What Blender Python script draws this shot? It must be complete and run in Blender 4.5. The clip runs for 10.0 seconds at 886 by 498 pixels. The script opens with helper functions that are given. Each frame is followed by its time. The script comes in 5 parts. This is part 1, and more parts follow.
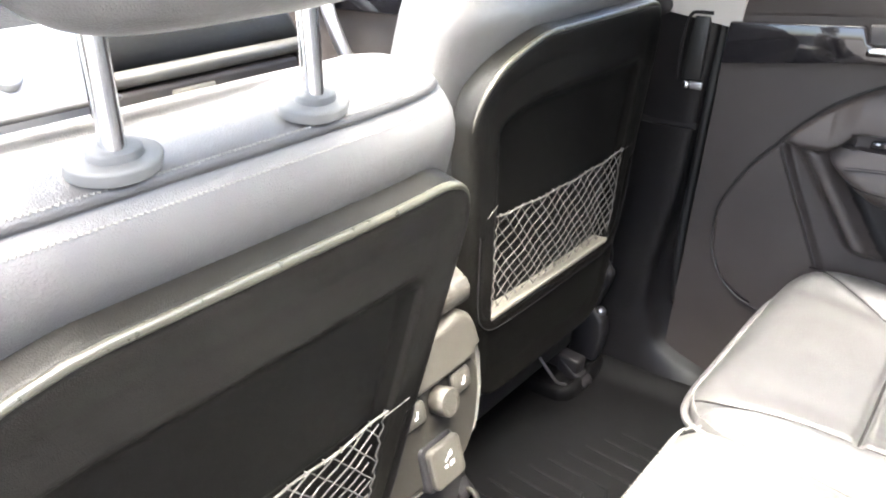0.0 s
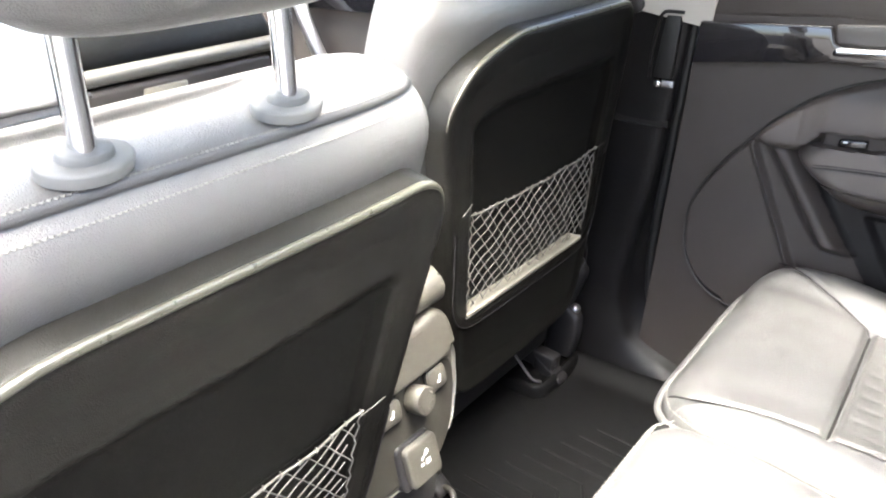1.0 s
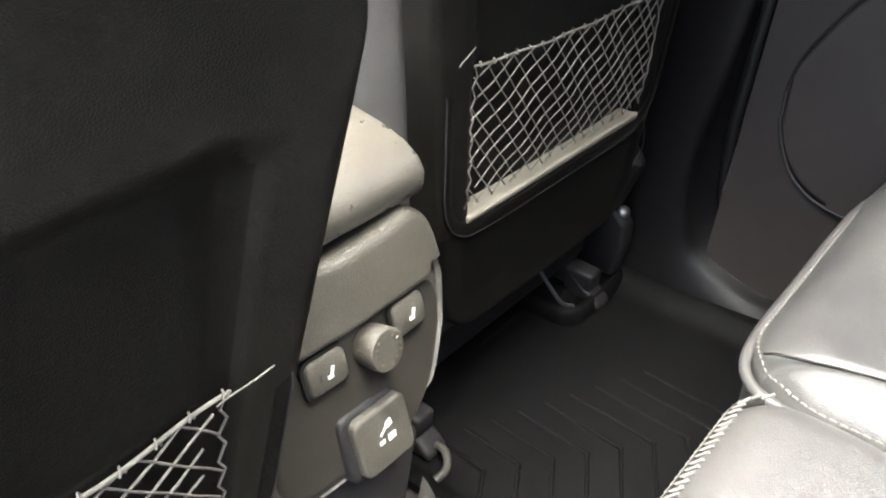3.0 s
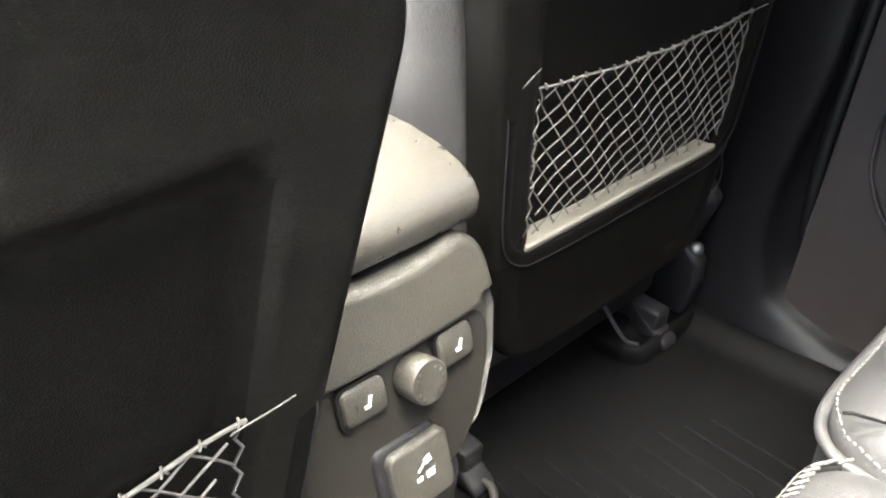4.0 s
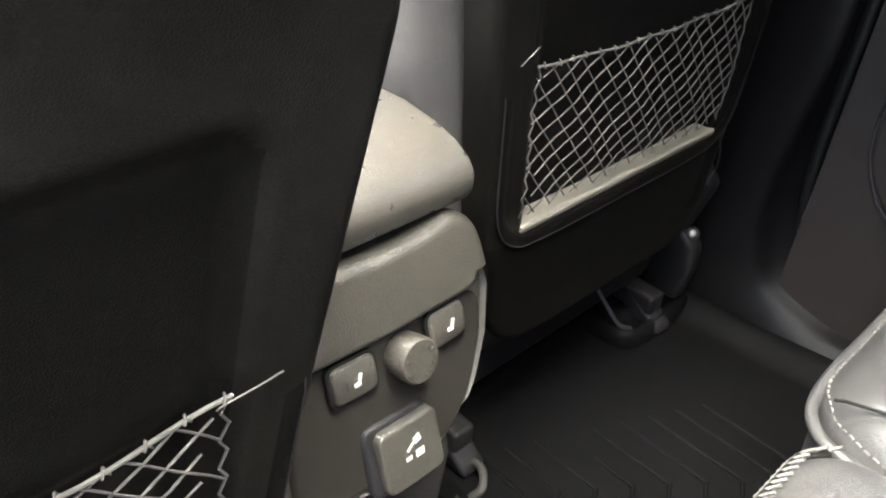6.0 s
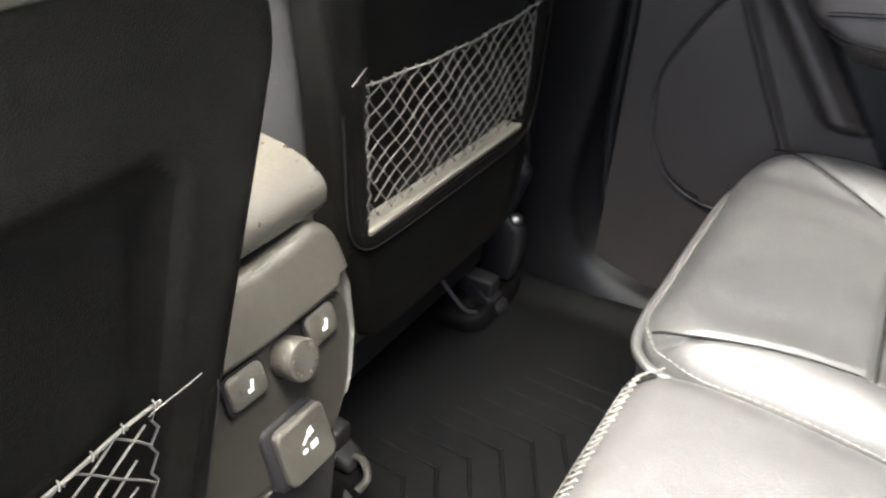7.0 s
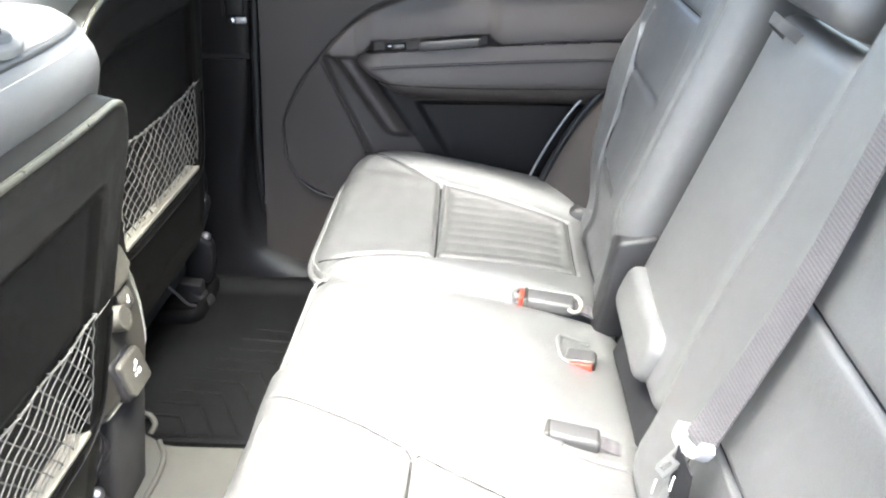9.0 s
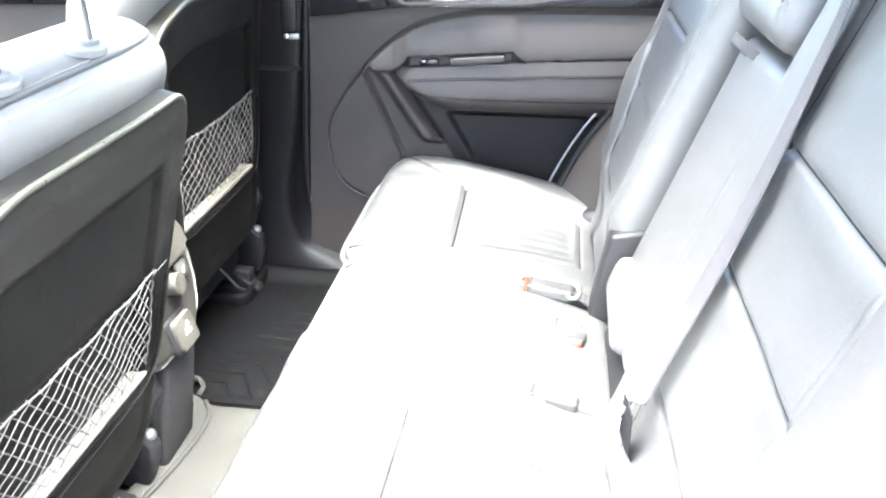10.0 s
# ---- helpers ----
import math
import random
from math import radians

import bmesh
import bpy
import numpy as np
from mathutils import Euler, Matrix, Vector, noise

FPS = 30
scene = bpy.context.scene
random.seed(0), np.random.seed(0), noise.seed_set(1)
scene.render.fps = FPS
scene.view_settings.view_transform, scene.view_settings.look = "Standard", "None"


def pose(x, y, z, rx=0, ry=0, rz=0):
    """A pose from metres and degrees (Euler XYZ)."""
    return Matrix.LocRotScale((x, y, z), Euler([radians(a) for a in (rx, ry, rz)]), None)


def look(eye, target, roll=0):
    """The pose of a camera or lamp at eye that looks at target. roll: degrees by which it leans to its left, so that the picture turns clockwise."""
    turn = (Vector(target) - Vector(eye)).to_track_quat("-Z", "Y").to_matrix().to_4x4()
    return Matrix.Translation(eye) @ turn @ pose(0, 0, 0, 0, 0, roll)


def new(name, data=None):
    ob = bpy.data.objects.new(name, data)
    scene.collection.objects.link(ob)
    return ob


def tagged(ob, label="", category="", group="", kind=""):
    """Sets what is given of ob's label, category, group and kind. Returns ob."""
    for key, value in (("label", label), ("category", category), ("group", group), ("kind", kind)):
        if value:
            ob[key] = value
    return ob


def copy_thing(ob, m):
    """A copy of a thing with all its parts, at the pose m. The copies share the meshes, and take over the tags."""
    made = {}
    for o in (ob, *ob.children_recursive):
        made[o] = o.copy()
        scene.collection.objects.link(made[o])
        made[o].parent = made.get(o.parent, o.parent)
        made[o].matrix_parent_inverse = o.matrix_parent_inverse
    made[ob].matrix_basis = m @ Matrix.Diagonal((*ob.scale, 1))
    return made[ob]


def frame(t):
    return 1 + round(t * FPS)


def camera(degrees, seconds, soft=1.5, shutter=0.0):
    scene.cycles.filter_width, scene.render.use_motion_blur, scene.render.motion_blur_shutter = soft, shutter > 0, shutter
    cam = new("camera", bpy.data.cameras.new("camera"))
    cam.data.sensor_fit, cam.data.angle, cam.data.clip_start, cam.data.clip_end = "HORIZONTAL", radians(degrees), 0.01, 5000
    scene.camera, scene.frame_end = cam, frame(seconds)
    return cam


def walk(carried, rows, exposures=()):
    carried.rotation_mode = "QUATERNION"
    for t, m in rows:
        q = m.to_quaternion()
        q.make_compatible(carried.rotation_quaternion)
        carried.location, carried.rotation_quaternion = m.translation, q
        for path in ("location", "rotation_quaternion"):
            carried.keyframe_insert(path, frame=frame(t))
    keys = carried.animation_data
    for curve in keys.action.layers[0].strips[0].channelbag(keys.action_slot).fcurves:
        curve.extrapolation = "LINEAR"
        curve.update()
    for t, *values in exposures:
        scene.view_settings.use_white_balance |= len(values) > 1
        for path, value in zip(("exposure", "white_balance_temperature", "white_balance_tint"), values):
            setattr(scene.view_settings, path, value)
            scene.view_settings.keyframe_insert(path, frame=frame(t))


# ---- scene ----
cam = camera(57.2, 10.0, soft=2.0, shutter=0.25)
PATH = [
    (0, (0.546, -0.679, 0.979), (-0.578, 0.75, 0.145), -0.6),
    (0.5, (0.542, -0.677, 0.978), (-0.55, 0.777, 0.144), -0.4),
    (1.2, (0.553, -0.681, 0.982), (-0.516, 0.785, 0.141), 0.0),
    (1.5, (0.559, -0.682, 0.982), (-0.495, 0.786, 0.126), 0.3),
    (2, (0.465, -0.557, 0.893), (-0.568, 0.811, -0.137), 0.4),
    (2.5, (0.401, -0.432, 0.824), (-0.63, 0.899, -0.256), 0.2),
    (4, (0.381, -0.336, 0.778), (-0.853, 0.871, -0.231), -0.1),
    (4.5, (0.37, -0.322, 0.772), (-0.852, 0.864, -0.277), 1.3),
    (5, (0.375, -0.324, 0.769), (-0.852, 0.858, -0.277), 1.5),
    (6.5, (0.385, -0.348, 0.781), (-0.783, 0.886, -0.275), 0.7),
    (7, (0.408, -0.408, 0.801), (-0.488, 1.068, -0.208), -0.1),
    (7.5, (0.455, -0.538, 0.858), (-0.192, 1.099, -0.092), 1.1),
    (8, (0.534, -0.689, 0.941), (0.129, 1.051, 0.042), 0.1),
    (8.5, (0.538, -0.822, 0.98), (0.307, 0.944, 0.07), -1.5),
    (9, (0.537, -0.959, 0.993), (0.428, 0.811, 0.068), -0.4),
    (9.2, (0.553, -0.995, 0.999), (0.436, 0.77, 0.066), -0.7),
    (9.5, (0.569, -1.041, 1.013), (0.419, 0.727, 0.091), -0.6),
    (10, (0.635, -1.134, 1.018), (0.376, 0.646, 0.144), -0.5),
]
# ---------- world, sun, exposure ----------
EXPO = [(0.0, 3.4, 6600, 13), (1.5, 3.02, 6600, 11), (2.0, 2.22, 6600, 11), (2.4, 2.27, 6500, 11), (4.0, 2.78, 6500, 11), (5.0, 2.58, 6500, 11), (6.5, 2.18, 6500, 11),
        (7.0, 2.45, 6500, 11), (7.5, 2.52, 6550, 10), (8.0, 2.52, 6600, 10), (8.5, 2.72, 6500, 9), (9.0, 3.25, 6250, 8), (9.5, 3.62, 6100, 8), (10.0, 4.08, 6050, 8)]
walk(cam, [(t, look(eye, target, roll)) for t, eye, target, roll in PATH], EXPO)
SUN_EL, SUN_ROT = 80.0, 160.0
world = bpy.data.worlds.new("sky")
scene.world = world
world.use_nodes = True
wn = world.node_tree
sky = wn.nodes.new("ShaderNodeTexSky")
sky.sky_type = "NISHITA"
sky.sun_disc = False
sky.sun_elevation = radians(SUN_EL)
sky.sun_rotation = radians(SUN_ROT)
sky.air_density, sky.dust_density, sky.ozone_density = 1.0, 4.0, 1.0
wn.links.new(sky.outputs[0], wn.nodes["Background"].inputs[0])
wn.nodes["Background"].inputs[1].default_value = 0.15
sun = new("sun", bpy.data.lights.new("sun", "SUN"))
sun.data.energy, sun.data.angle, sun.data.color = 5.0, radians(60), (1.0, 0.95, 0.87)
# the sun's azimuth, clockwise from +y
az = radians(SUN_ROT)
sun_dir = Vector((math.sin(az) * math.cos(radians(SUN_EL)), math.cos(az) * math.cos(radians(SUN_EL)), math.sin(radians(SUN_EL))))
sun.matrix_world = look(sun_dir * 20, (0, 0, 0))


# ---------- materials ----------
def material(name, color, rough=0.5, vary=0.12, grain=0.0, grain_size=0.0015, kind="voronoi", metal=0.0, spec=0.5,
             blotch=0.15, coat=0.0, rough_vary=0.08, island=0.0):
    m = bpy.data.materials.new(name)
    m.use_nodes = True
    nt = m.node_tree
    b = nt.nodes["Principled BSDF"]
    b.inputs["Roughness"].default_value = rough
    b.inputs["Metallic"].default_value = metal
    b.inputs["Specular IOR Level"].default_value = spec
    b.inputs["Coat Weight"].default_value = coat
    b.inputs["Coat Roughness"].default_value = max(0.03, rough - 0.05)
    co = nt.nodes.new("ShaderNodeTexCoord")
    big = nt.nodes.new("ShaderNodeTexNoise")
    big.inputs["Scale"].default_value = 1 / blotch
    big.inputs["Detail"].default_value = 4
    nt.links.new(co.outputs["Object"], big.inputs["Vector"])
    ramp = nt.nodes.new("ShaderNodeMix")
    ramp.data_type = "RGBA"
    ramp.inputs["A"].default_value = (*[c * (1 - vary) for c in color], 1)
    ramp.inputs["B"].default_value = (*[min(1, c * (1 + vary)) for c in color], 1)
    nt.links.new(big.outputs["Fac"], ramp.inputs["Factor"])
    out = ramp.outputs["Result"]
    fine = nt.nodes.new("ShaderNodeTexNoise")
    fine.inputs["Scale"].default_value = 1 / max(grain_size * 6, 0.004)
    fine.inputs["Detail"].default_value = 5
    nt.links.new(co.outputs["Object"], fine.inputs["Vector"])
    rr = nt.nodes.new("ShaderNodeMapRange")
    rr.inputs["To Min"].default_value = max(0.02, rough - rough_vary)
    rr.inputs["To Max"].default_value = min(1, rough + rough_vary)
    nt.links.new(fine.outputs["Fac"], rr.inputs["Value"])
    nt.links.new(rr.outputs[0], b.inputs["Roughness"])
    mul = nt.nodes.new("ShaderNodeMix")
    mul.data_type = "RGBA"
    mul.blend_type = "MULTIPLY"
    mul.inputs["Factor"].default_value = min(1, vary * 2)
    nt.links.new(out, mul.inputs["A"])
    nt.links.new(fine.outputs["Color"], mul.inputs["B"])
    sat = nt.nodes.new("ShaderNodeMix")
    sat.data_type = "RGBA"
    sat.inputs["Factor"].default_value = 0.35
    nt.links.new(out, sat.inputs["A"])
    nt.links.new(mul.outputs["Result"], sat.inputs["B"])
    nt.links.new(sat.outputs["Result"], b.inputs["Base Color"])
    if grain:
        if kind == "voronoi":
            tex = nt.nodes.new("ShaderNodeTexVoronoi")
            tex.feature = "DISTANCE_TO_EDGE"
            tex.inputs["Scale"].default_value = 1 / grain_size
            warp = nt.nodes.new("ShaderNodeMix")
            warp.data_type = "VECTOR"
            warp.inputs["Factor"].default_value = grain_size * 0.9
            nt.links.new(co.outputs["Object"], warp.inputs["A"])
            nt.links.new(fine.outputs["Color"], warp.inputs["B"])
            nt.links.new(warp.outputs["Result"], tex.inputs["Vector"])
            cl = nt.nodes.new("ShaderNodeMapRange")
            cl.inputs["From Max"].default_value = 0.25
            nt.links.new(tex.outputs["Distance"], cl.inputs["Value"])
            high = cl.outputs[0]
        else:
            tex = nt.nodes.new("ShaderNodeTexNoise")
            tex.inputs["Scale"].default_value = 1 / grain_size
            tex.inputs["Detail"].default_value = 3
            nt.links.new(co.outputs["Object"], tex.inputs["Vector"])
            high = tex.outputs["Fac"]
        bump = nt.nodes.new("ShaderNodeBump")
        bump.inputs["Strength"].default_value = grain
        bump.inputs["Distance"].default_value = grain_size * 0.35
        nt.links.new(high, bump.inputs["Height"])
        nt.links.new(bump.outputs[0], b.inputs["Normal"])
    return m


def wrinkled(m, size, strength):
    """Adds soft, broader creases under a material's fine grain."""
    nt = m.node_tree
    b = nt.nodes["Principled BSDF"]
    fine_bump = b.inputs["Normal"].links[0].from_node
    tex = nt.nodes.new("ShaderNodeTexNoise")
    tex.inputs["Scale"].default_value = 1 / size
    tex.inputs["Detail"].default_value = 3
    tex.inputs["Distortion"].default_value = 0.8
    nt.links.new(nt.nodes["Texture Coordinate"].outputs["Object"], tex.inputs["Vector"])
    broad = nt.nodes.new("ShaderNodeBump")
    broad.inputs["Strength"].default_value = strength
    broad.inputs["Distance"].default_value = size * 0.2
    nt.links.new(tex.outputs["Fac"], broad.inputs["Height"])
    nt.links.new(broad.outputs[0], fine_bump.inputs["Normal"])


LEATHER = material("black_leather", (0.078, 0.076, 0.074), 0.42, 0.18, 0.30, 0.0022, spec=0.9, blotch=0.12, coat=0.6)
wrinkled(LEATHER, 0.012, 0.22)
LEATHER_PERF = material("perforated_leather", (0.072, 0.070, 0.067), 0.46, 0.14, 0.28, 0.0024, spec=0.7, blotch=0.10)
LEATHER_SEAM = material("leather_seam", (0.016, 0.015, 0.0145), 0.8, 0.1, 0.3, 0.001, spec=0.15)
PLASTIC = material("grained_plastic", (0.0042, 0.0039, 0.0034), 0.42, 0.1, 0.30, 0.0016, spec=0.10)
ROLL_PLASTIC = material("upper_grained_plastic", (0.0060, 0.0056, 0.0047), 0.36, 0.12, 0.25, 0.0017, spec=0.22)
_p = PLASTIC.node_tree.nodes["Principled BSDF"]
_p.inputs["Sheen Weight"].default_value = 0.008
_p.inputs["Sheen Roughness"].default_value = 0.35
_p.inputs["Sheen Tint"].default_value = (0.85, 0.84, 0.74, 1)
# pale gloss that paints the highlight on the seat shell's lip
LIP_HIGHLIGHT = material("lip_highlight_plastic", (0.050, 0.049, 0.037), 0.30, 0.25, spec=0.9)
PLASTIC_SOFT = material("smooth_dark_plastic", (0.018, 0.017, 0.018), 0.42, 0.08, 0.15, 0.0012, spec=0.35)
DOOR_PLASTIC = material("door_plastic", (0.043, 0.0365, 0.034), 0.5, 0.08, 0.3, 0.0014, spec=0.4)
DOOR_DARK = material("door_dark_plastic", (0.0440, 0.0375, 0.0352), 0.45, 0.08, 0.3, 0.0014, spec=0.42)
DARK_FABRIC = material("dark_carpet_backing", (0.02, 0.019, 0.02), 0.85, 0.2, 0.6, 0.002, kind="noise", spec=0.2)
CONSOLE = material("console_plastic", (0.060, 0.055, 0.045), 0.36, 0.14, 0.45, 0.0022, spec=0.8, coat=0.1)
LID = material("lid_leatherette", (0.068, 0.063, 0.052), 0.30, 0.10, 0.26, 0.0024, spec=1.0, coat=0.5)
CONSOLE_FLAT = material("console_plain_plastic", (0.026, 0.024, 0.020), 0.38, 0.06, 0.1, 0.001, spec=0.5)
CARPET = material("floor_carpet", (0.055, 0.052, 0.051), 0.95, 0.25, 0.8, 0.0025, kind="noise", spec=0.1)
RUBBER = material("rubber_mat", (0.0046, 0.0045, 0.0047), 0.55, 0.25, 0.4, 0.002, kind="noise", spec=0.09)
DUSTY_RUBBER = material("dusty_grey_rubber", (0.048, 0.046, 0.041), 0.62, 0.2, 0.35, 0.003, kind="noise", spec=0.25)
CHROME = material("chrome", (0.75, 0.75, 0.76), 0.12, 0.02, metal=1.0, rough_vary=0.04)
SATIN = material("satin_silver", (0.5, 0.5, 0.51), 0.4, 0.03, metal=1.0)
GLOSS = material("gloss_black", (0.012, 0.011, 0.012), 0.08, 0.05, spec=0.6, coat=0.6, rough_vary=0.03)
NETCORD = material("net_cord", (0.135, 0.127, 0.115), 0.7, 0.15, 0.5, 0.0008, kind="noise")
WEBBING = material("belt_webbing", (0.085, 0.078, 0.082), 0.5, 0.1, 0.9, 0.0026)
PIPING = material("pale_stitching", (0.19, 0.185, 0.17), 0.6, 0.1, 0.5, 0.0009, kind="noise")
COLLAR = material("collar_plastic", (0.17, 0.17, 0.165), 0.45, 0.06, 0.2, 0.001)
BUCKLE = material("buckle_plastic", (0.05, 0.048, 0.048), 0.4, 0.06, 0.1, 0.001)
RED = material("red_button", (0.55, 0.03, 0.015), 0.35, 0.05)
WHITE = material("white_print", (0.8, 0.8, 0.78), 0.6, 0.03)
RUBBER_SEAL = material("door_seal", (0.008, 0.008, 0.008), 0.5, 0.1)
HEADLINER = material("headliner", (0.42, 0.40, 0.37), 0.9, 0.05, 0.4, 0.002, kind="noise")
BODY = material("body_paint", (0.30, 0.31, 0.32), 0.25, 0.03, metal=0.5, coat=0.5)
PAVING = material("pale_concrete", (0.10, 0.098, 0.094), 0.9, 0.25, 0.6, 0.01, kind="noise", blotch=1.5)
_w = WEBBING.node_tree
_wave = _w.nodes.new("ShaderNodeTexWave")
_wave.bands_direction = "Z"
_wave.inputs["Scale"].default_value = 80
_wave.inputs["Distortion"].default_value = 0.6
_wmap = _w.nodes.new("ShaderNodeMapRange")
_wmap.inputs["To Min"].default_value = 0.55
_wmap.inputs["To Max"].default_value = 1.15
_wmul = _w.nodes.new("ShaderNodeMix")
_wmul.data_type, _wmul.blend_type = "RGBA", "MULTIPLY"
_wmul.inputs["Factor"].default_value = 1.0
_w.links.new(_w.nodes["Texture Coordinate"].outputs["Object"], _wave.inputs["Vector"])
_w.links.new(_wave.outputs["Fac"], _wmap.inputs["Value"])
_w.links.new(_w.nodes["Principled BSDF"].inputs["Base Color"].links[0].from_socket, _wmul.inputs["A"])
_w.links.new(_wmap.outputs[0], _wmul.inputs["B"])
_w.links.new(_wmul.outputs["Result"], _w.nodes["Principled BSDF"].inputs["Base Color"])
# pillar plastic; also paints the shade under the door's armrest
PILLAR_AND_SHADE = material("pillar_and_shade_plastic", (0.0072, 0.0067, 0.0072), 0.40, 0.08, 0.20, 0.0014, spec=0.26)
PALE_PLASTIC = material("pale_grey_plastic", (0.34, 0.34, 0.35), 0.42, 0.05, 0.1, 0.001)
# pale plastic of loop and latch; on the pocket ledge it paints light
LIT_AND_PALE = material("lit_and_pale_plastic", (0.24, 0.22, 0.18), 0.4, 0.06, 0.2, 0.0014)
GLASS = bpy.data.materials.new("window_glass")
GLASS.use_nodes = True
_g = GLASS.node_tree.nodes["Principled BSDF"]
_g.inputs["Transmission Weight"].default_value = 1.0
_g.inputs["Roughness"].default_value = 0.0
_g.inputs["IOR"].default_value = 1.05
_g.inputs["Base Color"].default_value = (0.85, 0.9, 0.88, 1)


TINTED = GLASS.copy()
TINTED.name = "privacy_glass"
TINTED.node_tree.nodes["Principled BSDF"].inputs["Base Color"].default_value = (0.60, 0.63, 0.62, 1)


# ---------- mesh helpers ----------
def part(name, bm, mat, parent=None, label="", smooth=True):
    """Links a bmesh as one mesh object, under a thing or a part."""
    me = bpy.data.meshes.new(name)
    if isinstance(bm, tuple):
        me.from_pydata([tuple(v) for v in bm[0]], [], bm[1])
    else:
        bm.to_mesh(me)
        bm.free()
    me.materials.append(mat)
    if smooth:
        me.shade_smooth()
        if mat is not LEATHER:
            me.set_sharp_from_angle(angle=radians(52))
    ob = new(name, me)
    if parent is not None:
        ob.parent = parent
    if label:
        ob["label"] = label
    return ob


def thing(name, m, label, category, group=""):
    ob = new(name)
    ob.empty_display_size = 0.02
    ob.matrix_basis = m
    return tagged(ob, label, category, group)


def padded(w, h, corner, prof, thick, place, step=0.008, back=True):
    """A pad with a rounded outline w x h. prof(u, v, d) is its height at (u, v), d from the outline; place() puts (u, v, n) into space."""
    nu, nv = max(4, round(w / step)), max(4, round(h / step))
    cu, cv = w / 2 - corner, h / 2 - corner
    verts, faces = [], []

    def fit_in(u, v):
        du, dv = abs(u) - cu, abs(v) - cv
        if du > 0 and dv > 0:
            k = max(du, dv) / math.hypot(du, dv)
            du, dv = du * k, dv * k
            return math.copysign(cu + du, u), math.copysign(cv + dv, v), corner - math.hypot(du, dv)
        return u, v, min(w / 2 - abs(u), h / 2 - abs(v))

    def warp(s, n):
        # finer steps next to the outline
        a = s / n * 2 - 1
        return math.copysign(1 - (1 - abs(a)) ** 1.25, a)

    for j in range(nv + 1):
        for i in range(nu + 1):
            u, v, d = fit_in(warp(i, nu) * w / 2, warp(j, nv) * h / 2)
            verts.append(place(u, v, prof(u, v, max(d, 0.0))))
    row = nu + 1
    for j in range(nv):
        for i in range(nu):
            a = j * row + i
            faces.append((a, a + 1, a + 1 + row, a + row))
    ring = [i for i in range(row)] + [j * row + nu for j in range(1, nv + 1)] + [nv * row + i for i in range(nu - 1, -1, -1)] + [j * row for j in range(nv - 1, 0, -1)]
    base = len(verts)
    for k in ring:
        i, j = k % row, k // row
        u, v, _ = fit_in(warp(i, nu) * w / 2, warp(j, nv) * h / 2)
        verts.append(place(u, v, -thick))
    n = len(ring)
    for k in range(n):
        a, b = ring[k], ring[(k + 1) % n]
        faces.append((b, a, base + k, base + (k + 1) % n))
    if back:
        faces.append(tuple(base + k for k in range(n - 1, -1, -1)))
    return [Vector(v) for v in verts], faces


def edge_round(d, r):
    return 0.0 if d >= r else r - math.sqrt(max(0.0, r * r - (r - d) ** 2))


def smooth_step(a, b, x):
    t = min(1.0, max(0.0, (x - a) / (b - a)))
    return t * t * (3 - 2 * t)


def seg_dist(px, py, ax, ay, bx, by):
    dx, dy = bx - ax, by - ay
    t = min(1, max(0, ((px - ax) * dx + (py - ay) * dy) / (dx * dx + dy * dy)))
    return math.hypot(px - ax - t * dx, py - ay - t * dy)


def groove(d, width=0.006, depth=0.008):
    return depth * math.exp(-(d / width) ** 2)


def rounded(bm, r, segs=3):
    if r > 0:
        bmesh.ops.bevel(bm, geom=bm.edges[:], offset=r, segments=segs, profile=0.5, affect="EDGES", clamp_overlap=True)
    return bm


def box(sx, sy, sz, r=0.0, at=(0, 0, 0), turn=(0, 0, 0), segs=3, taper=1.0):
    bm = bmesh.new()
    bmesh.ops.create_cube(bm, size=1.0)
    for v in bm.verts:
        k = taper if v.co.z > 0 else 1.0
        v.co = Vector((v.co.x * sx * k, v.co.y * sy * k, v.co.z * sz))
    rounded(bm, r, segs)
    bm.transform(pose(*at, *turn))
    return bm


def prism(pts, depth, r=0.0, m=Matrix(), segs=2):
    """An outline in the local xz plane, pushed along local y by depth about its middle."""
    bm = bmesh.new()
    vs = [bm.verts.new((x, -depth / 2, z)) for x, z in pts]
    f = bm.faces.new(vs)
    ext = bmesh.ops.extrude_face_region(bm, geom=[f])
    bmesh.ops.translate(bm, vec=(0, depth, 0), verts=[v for v in ext["geom"] if isinstance(v, bmesh.types.BMVert)])
    bmesh.ops.recalc_face_normals(bm, faces=bm.faces[:])
    rounded(bm, r, segs)
    bm.transform(m)
    return bm


def curve_through(pts, n):
    """A smooth line (Catmull-Rom) through the points, n steps a span."""
    p = [Vector(q) for q in pts]
    p = [p[0] * 2 - p[1]] + p + [p[-1] * 2 - p[-2]]
    out = []
    for a, b, c, d in zip(p, p[1:], p[2:], p[3:]):
        for k in range(n):
            t = k / n
            out.append(0.5 * ((2 * b) + (c - a) * t + (2 * a - 5 * b + 4 * c - d) * t * t + (3 * b - a - 3 * c + d) * t ** 3))
    return out + [p[-2]]


